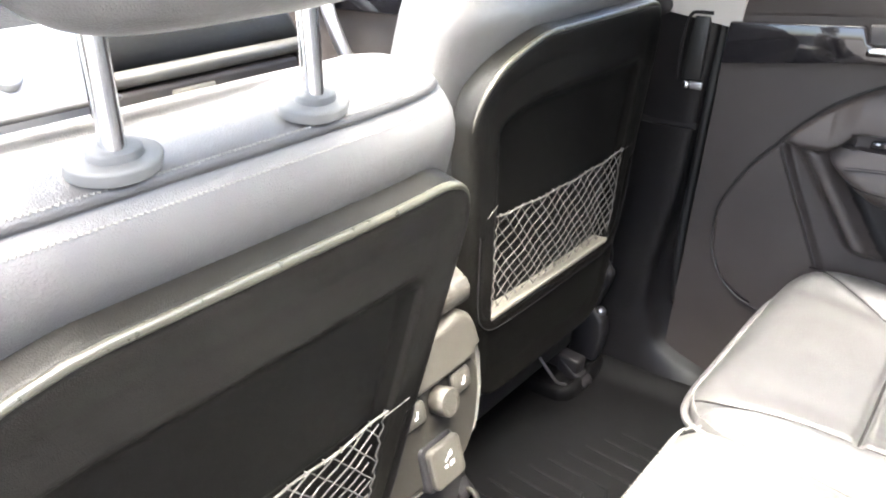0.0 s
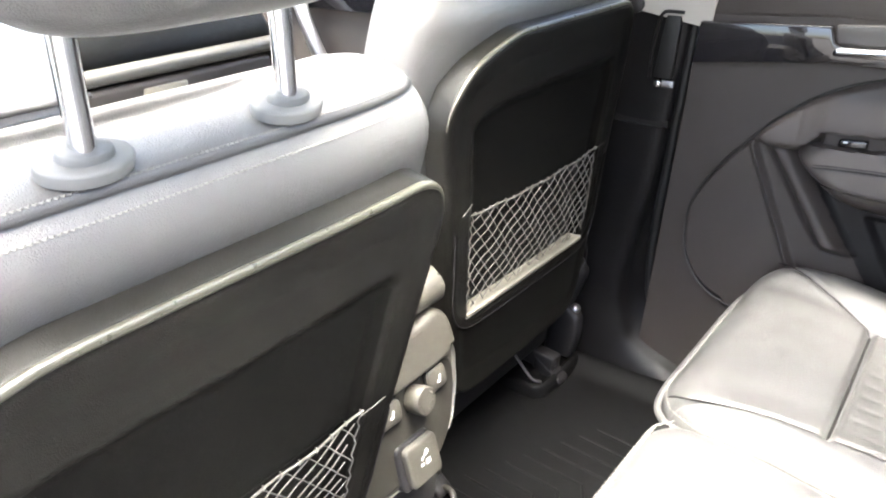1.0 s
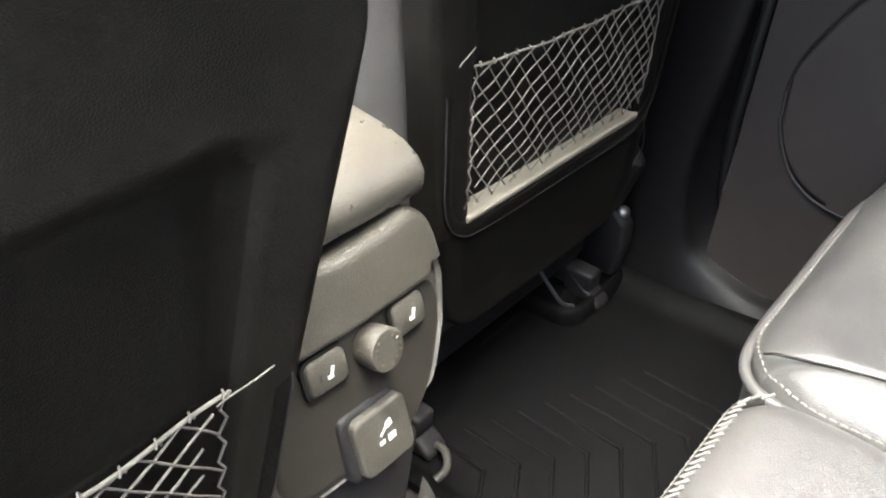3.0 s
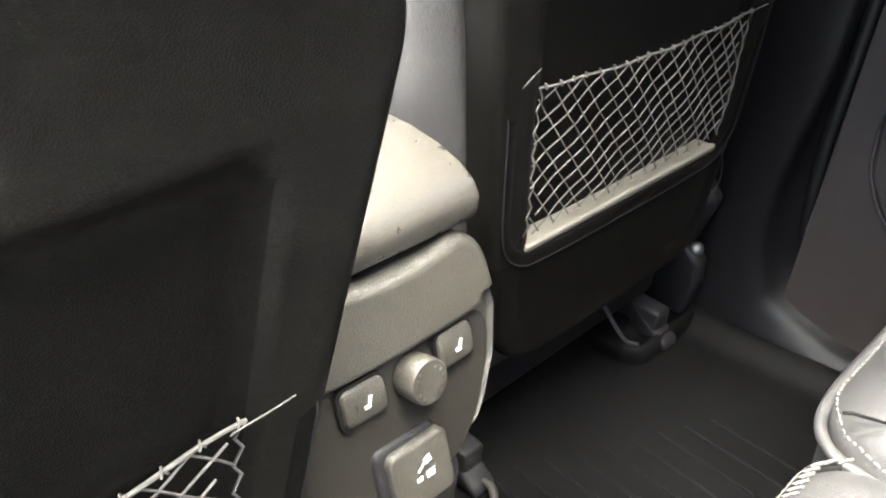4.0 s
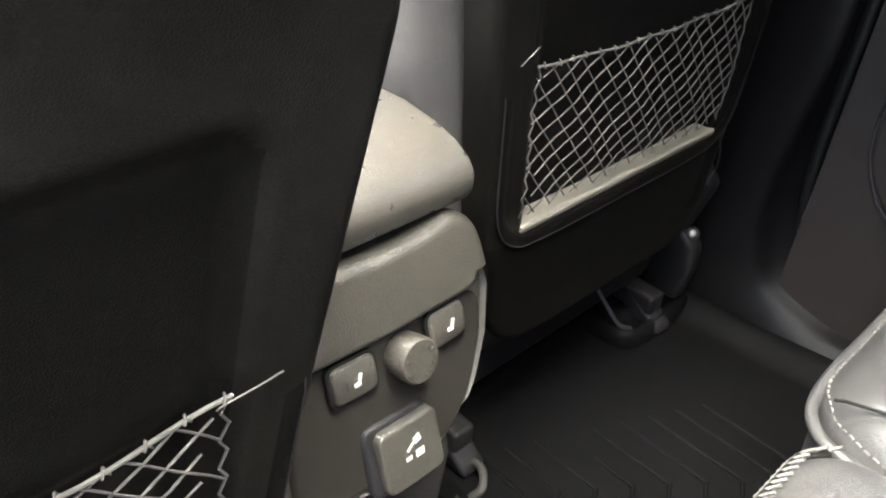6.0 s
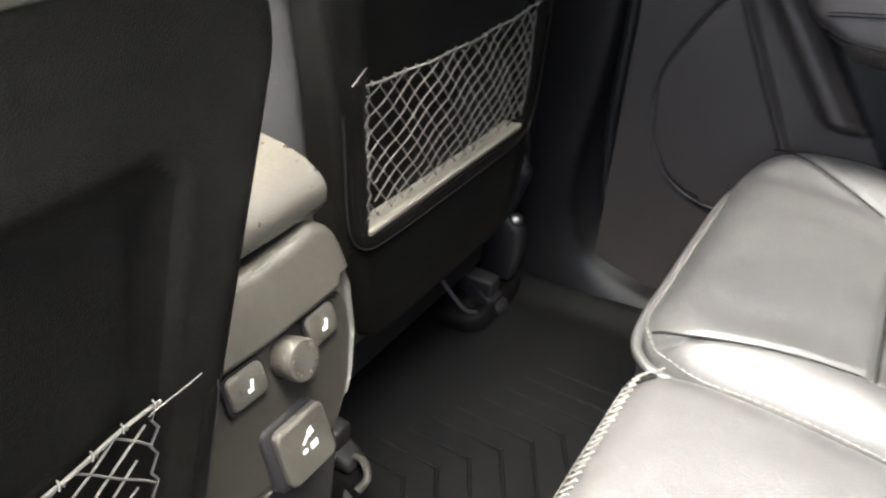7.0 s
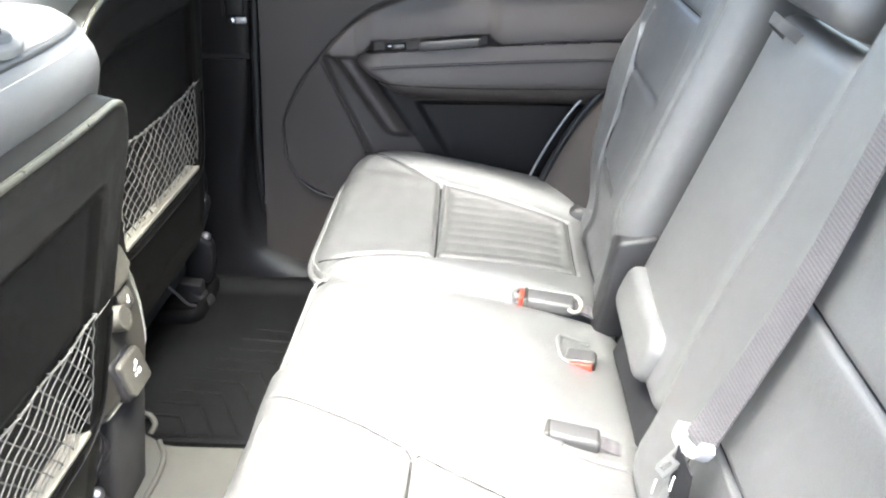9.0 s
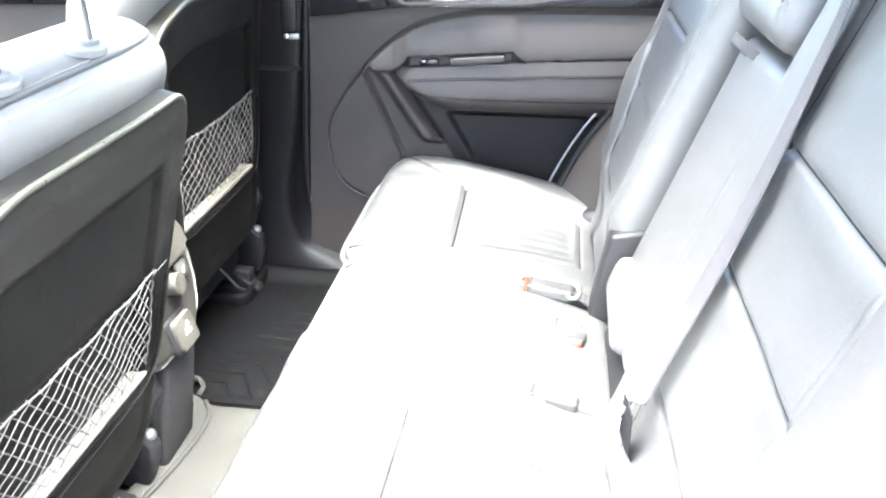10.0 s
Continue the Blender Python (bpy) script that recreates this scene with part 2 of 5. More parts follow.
def tube_data(pts, r, sides=6, closed=False, verts=None, faces=None):
    verts = [] if verts is None else verts
    faces = [] if faces is None else faces
    pts = [Vector(p) for p in pts]
    base, n = len(verts), len(pts)
    up = Vector((0.13, 0.21, 0.97))
    for i, p in enumerate(pts):
        d = (pts[min(i + 1, n - 1)] - pts[max(i - 1, 0)]) if not closed else (pts[(i + 1) % n] - pts[i - 1])
        d.normalize()
        a = d.cross(up)
        if a.length < 1e-3:
            a = d.cross(Vector((1, 0, 0)))
        a.normalize()
        b = d.cross(a)
        rad = r(i / max(1, n - 1)) if callable(r) else r
        for k in range(sides):
            w = 2 * math.pi * k / sides
            verts.append(p + rad * (math.cos(w) * a + math.sin(w) * b))
    for i in range(n if closed else n - 1):
        for k in range(sides):
            j = (i + 1) % n
            a, b = base + i * sides + k, base + i * sides + (k + 1) % sides
            faces.append((a, b, base + j * sides + (k + 1) % sides, base + j * sides + k))
    if not closed:
        faces.append(tuple(base + k for k in range(sides - 1, -1, -1)))
        faces.append(tuple(base + (n - 1) * sides + k for k in range(sides)))
    return verts, faces


def lathe(profile, n=24, m=Matrix()):
    """A turned shape: profile of (radius, height) about local z."""
    verts, faces = [], []
    for r, z in profile:
        for k in range(n):
            a = 2 * math.pi * k / n
            verts.append(m @ Vector((r * math.cos(a), r * math.sin(a), z)))
    for i in range(len(profile) - 1):
        for k in range(n):
            a, b = i * n + k, i * n + (k + 1) % n
            faces.append((a, b, b + n, a + n))
    faces.append(tuple(range(n - 1, -1, -1)))
    faces.append(tuple((len(profile) - 1) * n + k for k in range(n)))
    return verts, faces


def ribbon(pts, across, width, thick):
    """A flat band along pts; across: its width's direction at each point."""
    verts, faces = [], []
    pts = [Vector(p) for p in pts]
    n = len(pts)
    for i, p in enumerate(pts):
        d = (pts[min(i + 1, n - 1)] - pts[max(i - 1, 0)]).normalized()
        a = Vector(across(i / (n - 1)) if callable(across) else across)
        a = (a - d * a.dot(d)).normalized()
        nn = d.cross(a)
        for s, q in ((-1, -1), (1, -1), (1, 1), (-1, 1)):
            verts.append(p + a * (s * width / 2) + nn * (q * thick / 2))
    for i in range(n - 1):
        for k in range(4):
            faces.append((i * 4 + k, i * 4 + (k + 1) % 4, i * 4 + 4 + (k + 1) % 4, i * 4 + 4 + k))
    faces.append((3, 2, 1, 0))
    faces.append(tuple((n - 1) * 4 + k for k in range(4)))
    return verts, faces


def sheet(fn, nu, nv, thick, direction):
    """A curved panel fn(s, t), s and t from 0 to 1, thickened along direction."""
    verts = [fn(i / nu, j / nv) for j in range(nv + 1) for i in range(nu + 1)]
    n, row = len(verts), nu + 1
    verts += [v + Vector(direction) * thick for v in verts]
    faces = []
    for j in range(nv):
        for i in range(nu):
            a = j * row + i
            faces += [(a, a + 1, a + 1 + row, a + row), (n + a + row, n + a + 1 + row, n + a + 1, n + a)]
    ring = [i for i in range(row)] + [j * row + nu for j in range(1, nv + 1)] + [nv * row + i for i in range(nu - 1, -1, -1)] + [j * row for j in range(nv - 1, 0, -1)]
    for k, a in enumerate(ring):
        b = ring[(k + 1) % len(ring)]
        faces.append((b, a, n + a, n + b))
    return verts, faces


# ---------- the cabin ----------
def structure(name, bm, mat, label, smooth=False):
    return tagged(part(name, bm, mat, smooth=smooth), label, kind="structure")


structure("ground", ([(-300, -300, -0.42), (300, -300, -0.42), (300, 300, -0.42), (-300, 300, -0.42)], [(0, 1, 2, 3)]), PAVING, "pale concrete parking ground")
structure("floor", box(3.2, 1.5, 0.08, 0, (-0.1, 0, -0.045)), CARPET, "grey carpeted cabin floor")
# roof with rounded edges, cut by an unseen opening added to let light in
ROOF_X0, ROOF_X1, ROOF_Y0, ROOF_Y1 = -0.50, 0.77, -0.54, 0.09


def roof_z(x, y):
    return 1.22 - 0.06 * (y / 0.62) ** 4 - 0.10 * ((x - 0.60) / 1.35) ** 4


def roof_piece(x0, x1, y0, y1):
    return sheet(lambda s, t: Vector((x0 + (x1 - x0) * s, y0 + (y1 - y0) * t, roof_z(x0 + (x1 - x0) * s, y0 + (y1 - y0) * t))), 12, 8, 0.04, (0, 0, 1))


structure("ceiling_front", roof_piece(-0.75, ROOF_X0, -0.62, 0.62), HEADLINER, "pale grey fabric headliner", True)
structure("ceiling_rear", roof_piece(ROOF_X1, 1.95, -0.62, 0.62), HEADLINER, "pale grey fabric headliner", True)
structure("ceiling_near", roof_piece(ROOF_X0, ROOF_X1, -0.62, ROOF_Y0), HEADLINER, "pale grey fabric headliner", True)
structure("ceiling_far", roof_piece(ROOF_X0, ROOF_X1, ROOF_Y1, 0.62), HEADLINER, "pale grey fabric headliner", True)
# far side: body below the belt line, pillars, windows
FARY = 0.80
structure("wall_far", box(3.3, 0.06, 1.17, 0, (-0.1, FARY + 0.03, 0.165)), BODY, "outer body side behind the trim")
structure("wall_near_front", box(1.80, 0.06, 1.17, 0, (-0.855, -FARY - 0.03, 0.165)), BODY, "closed front door body side")
structure("wall_near_rear", box(0.75, 0.06, 1.17, 0, (1.43, -FARY - 0.03, 0.165)), BODY, "rear body quarter beside the wheel")
structure("wall_near_sill", box(1.5, 0.12, 0.30, 0.03, (0.32, -FARY, -0.16)), PLASTIC_SOFT, "dark plastic door sill below the open doorway")
structure("wall_front", box(0.06, 1.6, 1.2, 0, (-1.55, 0, 0.15)), PLASTIC_SOFT, "bulkhead ahead of the footwell")
structure("wall_rear", box(0.06, 1.6, 1.2, 0, (1.80, 0, 0.15)), PLASTIC_SOFT, "tailgate trim behind the cargo space")


def pillar_beam(name, a, b, w, d, label):
    verts, faces = ribbon(curve_through([a, (Vector(a) + Vector(b)) / 2 + Vector((0, 0.0, 0.01)), b], 4), (1, 0, 0), w, d)
    return structure(name, (verts, faces), HEADLINER, label, False)


for side, nm in ((1, "far"), (-1, "near")):
    pillar_beam("trim_" + nm + "_front_pillar", (-1.25, 0.74 * side, 0.78), (-0.62, 0.60 * side, 1.17), 0.09, 0.05, "pale windscreen pillar trim")
    pillar_beam("trim_" + nm + "_centre_pillar", (0.02, 0.735 * side, 0.76), (0.10, 0.60 * side, 1.19), 0.13, 0.05, "pale upper door pillar trim")
    pillar_beam("trim_" + nm + "_rear_pillar", (1.10, 0.74 * side, 0.76), (0.98, 0.60 * side, 1.19), 0.15, 0.05, "pale rear pillar trim")
    pillar_beam("trim_" + nm + "_tail_pillar", (1.75, 0.72 * side, 0.76), (1.65, 0.56 * side, 1.17), 0.18, 0.05, "pale tail pillar trim")


def window(name, corners, label, mat=None):
    a, b, c, d = [Vector(p) for p in corners]
    verts, faces = sheet(lambda s, t: (a.lerp(b, s)).lerp(d.lerp(c, s), t), 2, 2, 0.004, (b - a).cross(d - a).normalized())
    ob = structure(name, (verts, faces), mat or GLASS, label)
    ob.visible_shadow = False


window("window_1", ((-0.02 + 0.09, 0.765, 0.77), (1.05, 0.765, 0.77), (0.95, 0.615, 1.18), (0.17, 0.615, 1.18)), "dark privacy glass of the rear door", TINTED)
window("window_2", ((-1.2, 0.765, 0.77), (-0.05, 0.765, 0.77), (0.03, 0.615, 1.18), (-0.6, 0.615, 1.18)), "clear side window glass of the front door")
window("window_3", ((-1.2, -0.765, 0.77), (-0.05, -0.765, 0.77), (0.03, -0.615, 1.18), (-0.6, -0.615, 1.18)), "clear side window glass of the driver's door")
window("window_4", ((-1.5, -0.7, 0.78), (-1.5, 0.7, 0.78), (-0.72, 0.58, 1.14), (-0.72, -0.58, 1.14)), "sloping windscreen glass")
# unseen glass over the added roof opening that lights the cabin
window("window_added_roof", ((ROOF_X0, ROOF_Y0, 1.235), (ROOF_X1, ROOF_Y0, 1.235), (ROOF_X1, ROOF_Y1, 1.235), (ROOF_X0, ROOF_Y1, 1.235)), "unseen clear glass roof panel, added to let light in")

# unseen tinted rear glass, added to weaken the light from behind
window("window_6", ((1.79, -0.70, 0.75), (1.79, 0.70, 0.75), (1.72, 0.56, 1.15), (1.72, -0.56, 1.15)), "unseen tinted tailgate glass, added to cut light from behind", TINTED)
for side, nm in ((1, "window_7"), (-1, "window_8")):
    window(nm, ((1.12, 0.765 * side, 0.75), (1.79, 0.745 * side, 0.75), (1.72, 0.60 * side, 1.15), (1.02, 0.615 * side, 1.18)), "unseen tinted quarter glass, added to cut light from behind", TINTED)


# ---------- front seats ----------
def build_front_seat(m):
    """Local axes: x to the rear, off the seat's back; y across; z up along the back, from the net's upper cord."""
    seat = thing("front_seat", m, "black leather front seat with hard plastic back and storage net", "car seat", "front seats")
    # padded backrest, stacked sections
    levels = [(-0.40, 0.225, -0.10, -0.03), (-0.37, 0.245, -0.125, -0.02), (-0.25, 0.265, -0.15, -0.02), (-0.05, 0.292, -0.155, -0.022),
              (0.12, 0.308, -0.15, -0.026), (0.20, 0.298, -0.142, -0.012), (0.235, 0.293, -0.140, -0.0065), (0.250, 0.291, -0.138, -0.0050), (0.262, 0.289, -0.136, -0.0060), (0.275, 0.285, -0.134, -0.0100),
              (0.286, 0.280, -0.132, -0.0185), (0.2915, 0.277, -0.130, -0.0240), (0.2938, 0.272, -0.129, -0.0300), (0.2955, 0.272, -0.129, -0.0310), (0.2975, 0.275, -0.128, -0.0290),
              (0.3020, 0.271, -0.127, -0.0375), (0.3085, 0.262, -0.125, -0.048), (0.3135, 0.250, -0.122, -0.058), (0.3165, 0.234, -0.119, -0.068), (0.3185, 0.205, -0.114, -0.078), (0.3190, 0.14, -0.108, -0.086)]
    verts, faces, n = [], [], 64
    for z, hw, xf, xb in levels:
        xc, hd = (xf + xb) / 2, (xb - xf) / 2
        for k in range(n):
            a = 2 * math.pi * k / n
            c, s = math.cos(a), math.sin(a)
            e = 2 / 4.4
            y = hw * math.copysign(abs(c) ** e, c)
            x = xc + hd * math.copysign(abs(s) ** e, s)
            # the top dips in the middle and falls towards the front
            dip = 0.010 * max(0.0, 1 - (y / 0.21) ** 2) + 0.020 * smooth_step(-0.060, -0.112, x) * (1 - 0.6 * smooth_step(0.10, 0.22, y))
            verts.append(Vector((x, y, z - smooth_step(0.300, 0.316, z) * dip)))
    for i in range(len(levels) - 1):
        for k in range(n):
            a, b = i * n + k, i * n + (k + 1) % n
            faces.append((a, b, b + n, a + n))
    faces += [tuple(range(n - 1, -1, -1)), tuple((len(levels) - 1) * n + k for k in range(n))]
    rest = part("backrest", (verts, faces), LEATHER, seat)
    def rear_face(z, y):
        """The padded back's rear surface at height z."""
        for (za, ha, fa, ba), (zb, hb, fb, bb) in zip(levels, levels[1:]):
            if z <= zb:
                k = (z - za) / (zb - za)
                hw, xf, xb = ha + (hb - ha) * k, fa + (fb - fa) * k, ba + (bb - ba) * k
                q = (1 - min(1, abs(y) / hw) ** 4.4) ** (1 / 4.4)
                return (xf + xb) / 2 + (xb - xf) / 2 * q

    # a row of stitches on each side of the upper seam
    verts, faces = [], []
    for z in (0.2880, 0.3012):
        for k in range(-55, 56):
            y = k * 0.0043
            x = rear_face(z, y) + 0.0006
            tube_data([(x - 0.0008, y - 0.0015, z), (x + 0.0005, y, z), (x - 0.0008, y + 0.0015, z)], 0.0008, 4, verts=verts, faces=faces)
    part("stitching", (verts, faces), PIPING, rest, "pale thread along the upper seam")
    # hard back panel: raised lip, sunk middle
    zc, ph = -0.0525, 0.590

    def recess_in(u, z):
        """How far a point lies inside the sunk field, whose upper corners are round."""
        du, dz, r = abs(u) - 0.178, z - 0.120, 0.036
        if du > 0 and dz > 0:
            return r - math.hypot(du, dz)
        return r - max(du, dz)

    def prof(u, v, d):
        z = v + zc
        out = 0.018 - edge_round(d, 0.0085) + 0.001 * math.exp(-((d - 0.010) / 0.008) ** 2) - 0.012 * abs(u / 0.265) ** 4 - 0.004 * smooth_step(0.016, 0.05, d)
        out -= 0.002 * max(0.0, (z - 0.14) / 0.108) ** 2
        sunk = smooth_step(0.0, 0.026, recess_in(u, z)) * smooth_step(0.0, 0.012, z + 0.206)
        pocket = smooth_step(0.0, 0.022, -0.020 - z) * smooth_step(0.0, 0.012, 0.205 - abs(u + 0.004)) * smooth_step(0.0, 0.008, z + 0.202)
        return out - 0.013 * sunk - 0.008 * pocket

    def panel_at(u, v, k):
        """The shell's upper edge falls away in a long curve on one side."""
        y, z = u * (0.967 + 0.43 * (v + zc)), v + zc
        return Vector((k + 0.006, y, z - 0.9 * max(0.0, -y - 0.11) ** 1.5 * smooth_step(0.0, 0.24, z)))

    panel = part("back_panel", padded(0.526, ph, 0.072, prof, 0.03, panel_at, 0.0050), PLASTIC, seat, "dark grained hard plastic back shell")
    # the upper roll is coarser; the sunk field's shade is painted as darker plastic
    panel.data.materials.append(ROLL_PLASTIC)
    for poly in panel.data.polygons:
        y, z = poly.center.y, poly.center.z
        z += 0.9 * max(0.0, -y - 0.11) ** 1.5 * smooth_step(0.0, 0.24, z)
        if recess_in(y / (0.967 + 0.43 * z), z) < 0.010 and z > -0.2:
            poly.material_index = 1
    # lip along the shell's upper edge, paler than the shell to paint its highlight
    hw, hh, r = 0.263 - 0.0035, 0.295 - 0.0035, 0.0685
    rim = [(-hw + r - r * math.cos(a), hh - r + r * math.sin(a)) for a in [math.pi / 2 * k / 12 for k in range(13)]]
    rim += [(-hw + r + (2 * hw - 2 * r) * k / 16, hh) for k in range(1, 16)]
    rim += [(hw - r + r * math.sin(a), hh - r + r * math.cos(a)) for a in [math.pi / 2 * k / 12 for k in range(11)]]
    part("panel_lip", tube_data([panel_at(u, v, prof(u, v, 0.0035) - 0.0012) for u, v in rim], lambda q: 0.0040 * min(1.0, 0.1 + 5 * q, 0.1 + 5 * (1 - q)), 10), LIP_HIGHLIGHT, panel, "upper lip, its highlight painted in paler plastic")
    # pocket surround: one U-shaped band with a ledge along its foot, its light painted pale
    path = [(-0.212, -0.016), (-0.210, -0.06), (-0.206, -0.12), (-0.203, -0.160), (-0.196, -0.184), (-0.180, -0.197), (-0.15, -0.200), (0.0, -0.200), (0.15, -0.200), (0.186, -0.197), (0.203, -0.184), (0.210, -0.160), (0.214, -0.12), (0.219, -0.06), (0.222, -0.016)]
    line = curve_through([(0.0, y - 0.004, z + 0.013) for y, z in path], 5)
    verts, faces = [], []
    curl = lambda y, i: 0.012 * abs(y / 0.265) ** 4 + 0.010 * max(0, 1 - min(i, len(line) - 1 - i) / 4)
    prof2 = [(-0.024, -0.014), (-0.024, 0.0075), (-0.0225, 0.0095), (-0.020, 0.0095), (-0.011, 0.0085), (-0.008, 0.005), (-0.008, -0.014)]
    for i, p in enumerate(line):
        d = (line[min(i + 1, len(line) - 1)] - line[max(i - 1, 0)]).normalized()
        side = Vector((0, -d.z, d.y))
        verts += [p + side * b + Vector((0.0125 - curl(p.y, i) + c, 0, 0)) for b, c in prof2]
    k = len(prof2)
    for i in range(len(line) - 1):
        for j in range(k):
            faces.append((i * k + j, i * k + (j + 1) % k, (i + 1) * k + (j + 1) % k, (i + 1) * k + j))
    faces += [tuple(range(k)), tuple((len(line) - 1) * k + j for j in range(k - 1, -1, -1))]
    part("pocket_frame", (verts, faces), PLASTIC, panel)
    # paler bead that draws in the highlight on the frame's outer edge
    bead = [p + Vector((0.0217 - curl(p.y, i), -(line[min(i + 1, len(line) - 1)] - line[max(i - 1, 0)]).normalized().z * -0.0235, (line[min(i + 1, len(line) - 1)] - line[max(i - 1, 0)]).normalized().y * -0.0235)) for i, p in enumerate(line)]
    part("frame_highlight", tube_data(bead, 0.0010, 6), PLASTIC_SOFT, panel)
    ledge = [(-0.018, 0.005), (-0.012, 0.006), (0.006, 0.001), (0.008, -0.002), (0.006, -0.010), (-0.018, -0.010)]
    part("pocket_ledge", prism(ledge, 0.376, 0.003, pose(0.010, 0.000, -0.186)), LIT_AND_PALE, panel, "lower ledge of the net pocket, its light painted in pale")
    for s in (-1, 1):
        wire = [(0.019, 0.182, -0.013), (0.0205, 0.186, -0.009), (0.021, 0.204, -0.0075), (0.0200, 0.220, -0.0075)] if s > 0 else [(0.020, -0.229, -0.003), (0.0205, -0.220, 0.003), (0.0205, -0.207, 0.010)]
        part("hook", tube_data(curve_through(wire, 4), 0.0006, 6), NETCORD, panel, "small metal net hook")
    # the net: two families of cords, held by an upper cord
    verts, faces = [], []
    w, low = 0.206, -0.172

    def net_at(y, z):
        """y from -w to w, z from low to 0; the net spreads and sags at its upper cord."""
        f = 1 - (y / w) ** 2
        k = (z - low) / -low
        top = -0.011 - 0.009 * f
        return Vector((0.0165 + 0.004 * math.sin(math.pi * k) * f + 0.0015 * math.sin(60 * y + 40 * z), y * (0.925 + 0.030 * k) - 0.004, low + k * (top - low)))

    for slope, pitch in ((-0.80, 0.0258), (1.70, 0.0390)):
        k = -30
        while k < 31:
            y0 = k * pitch + 0.002 * math.sin(k * 2.1)
            pts = []
            for j in range(15):
                z = low + (0 - low) * j / 14
                y = y0 + slope * (z - low)
                if -w <= y <= w:
                    pts.append(net_at(y + 0.0005 * math.sin(j * 1.7 + k), z))
            if len(pts) > 1:
                tube_data(pts, 0.00085, 5, verts=verts, faces=faces)
            k += 1
    for k in range(-9, 10):
        y = k * 0.0222
        c = net_at(y, 0)
        tube_data([c + Vector((0.0026 * math.cos(a), 0.001 * a, 0.0032 * math.sin(a))) for a in [j * 0.7 for j in range(8)]], 0.0008, 5, verts=verts, faces=faces)
    for s in (-1, 1):
        tube_data([net_at(s * (w - 0.006 * (j % 2)), low - low * j / 14) for j in range(15)], 0.0010, 5, verts=verts, faces=faces)
    net = part("net", (verts, faces), NETCORD, seat, "pale knotted cord storage net")
    part("net_cord", tube_data([net_at(-w + 2 * w * j / 30, 0) for j in range(31)], 0.0014, 6), NETCORD, net)
    # head restraint on two posts
    head = part("headrest", headrest_mesh(0.290, 0.20, 0.125, Vector((-0.060, 0.022, 0.494))), LEATHER, seat)
    for s in (-1, 1):
        part("post", tube_data([(-0.046, 0.034 + s * 0.083, 0.290), (-0.068, 0.034 + s * 0.083, 0.38), (-0.084, 0.034 + s * 0.083, 0.45)], 0.0085, 16), CHROME, head, "polished chrome headrest post")
        tilt = pose(-0.051, 0.034 + s * 0.083, 0.3125, 0, 4, 0)
        collar = lathe([(0.034, -0.008), (0.0345, -0.001), (0.0335, 0.0006), (0.031, 0.0014), (0.0205, 0.0018), (0.0195, 0.0055), (0.018, 0.0068), (0.0105, 0.0068)], 32, tilt @ Matrix.Diagonal((0.62, 0.92, 1, 1)))
        part("post_collar", collar, COLLAR, rest, "grey plastic post collar")
    # cushion, side cover and slide rail below
    part("cushion", padded(0.50, 0.56, 0.08, lambda u, v, d: 0.02 - edge_round(d, 0.05), 0.11, lambda u, v, k: Vector((-0.34 + u * 1.0, v, -0.27 + k)), 0.02), LEATHER, seat)
    part("seat_frame", box(0.44, 0.46, 0.09, 0.012, (-0.26, 0, -0.43)), PLASTIC_SOFT, seat)
    for s in (-1, 1):
        part("side_cover", prism([(-0.42, -0.36), (-0.02, -0.40), (0.005, -0.31), (-0.04, -0.26), (-0.40, -0.30)], 0.03, 0.01, pose(0, s * 0.285, 0)), PLASTIC_SOFT, seat)
        part("slide_rail", box(0.52, 0.035, 0.035, 0.006, (-0.26, s * 0.21, -0.50)), PLASTIC_SOFT, seat)
        foot = part("rail_foot", prism([(-0.05, -0.05), (0.022, -0.05), (0.018, -0.036), (-0.01, -0.018), (-0.05, 0.005)], 0.038, 0.006, pose(0.002, s * 0.21, -0.490)), PLASTIC_SOFT, seat)
        cover = part("hinge_cover", prism([(-0.055, -0.125), (0.010, -0.125), (0.020, -0.06), (0.016, -0.02), (-0.006, -0.004), (-0.05, 0.03)], 0.034, 0.009, pose(-0.012, s * 0.287, -0.40), 3), PLASTIC_SOFT, seat)
        part("hinge_bolt", lathe([(0.011, 0), (0.012, 0.006), (0.009, 0.012), (0.003, 0.014)], 14, pose(-0.016, s * 0.290, -0.412, 0, 25, 0)), SATIN, cover, "bare metal hinge bolt")
    strip_line = [(0.017, 0.210, -0.205), (0.018, 0.224, -0.232), (0.017, 0.226, -0.262), (0.013, 0.203, -0.292)]
    part("edge_strip", tube_data(curve_through(strip_line, 6), 0.0014, 6), PLASTIC_SOFT, panel)
    part("lever", tube_data(curve_through([(-0.03, 0.055, -0.395), (-0.005, 0.065, -0.43), (0.01, 0.085, -0.465), (0.012, 0.12, -0.49)], 5), 0.003, 6), SATIN, seat, "bare metal slide lever")
    return seat


def headrest_mesh(w, h, d, c):
    def pt(a, b):
        e = 2 / 4.4
        ca, sa, cb, sb = math.cos(a), math.sin(a), math.cos(b), math.sin(b)
        f = lambda q: math.copysign(abs(q) ** e, q)
        return c + Vector((d / 2 * f(cb) * f(sa), w / 2 * f(cb) * f(ca), h / 2 * f(sb)))
    verts, faces, n, m = [], [], 48, 24
    for j in range(m + 1):
        for i in range(n):
            verts.append(pt(2 * math.pi * i / n, -math.pi / 2 + math.pi * j / m))
    for j in range(m):
        for i in range(n):
            faces.append((j * n + i, j * n + (i + 1) % n, (j + 1) * n + (i + 1) % n, (j + 1) * n + i))
    return verts, faces


far_seat = build_front_seat(pose(-0.070, 0.411, 0.550, 0, 5.0, 0))
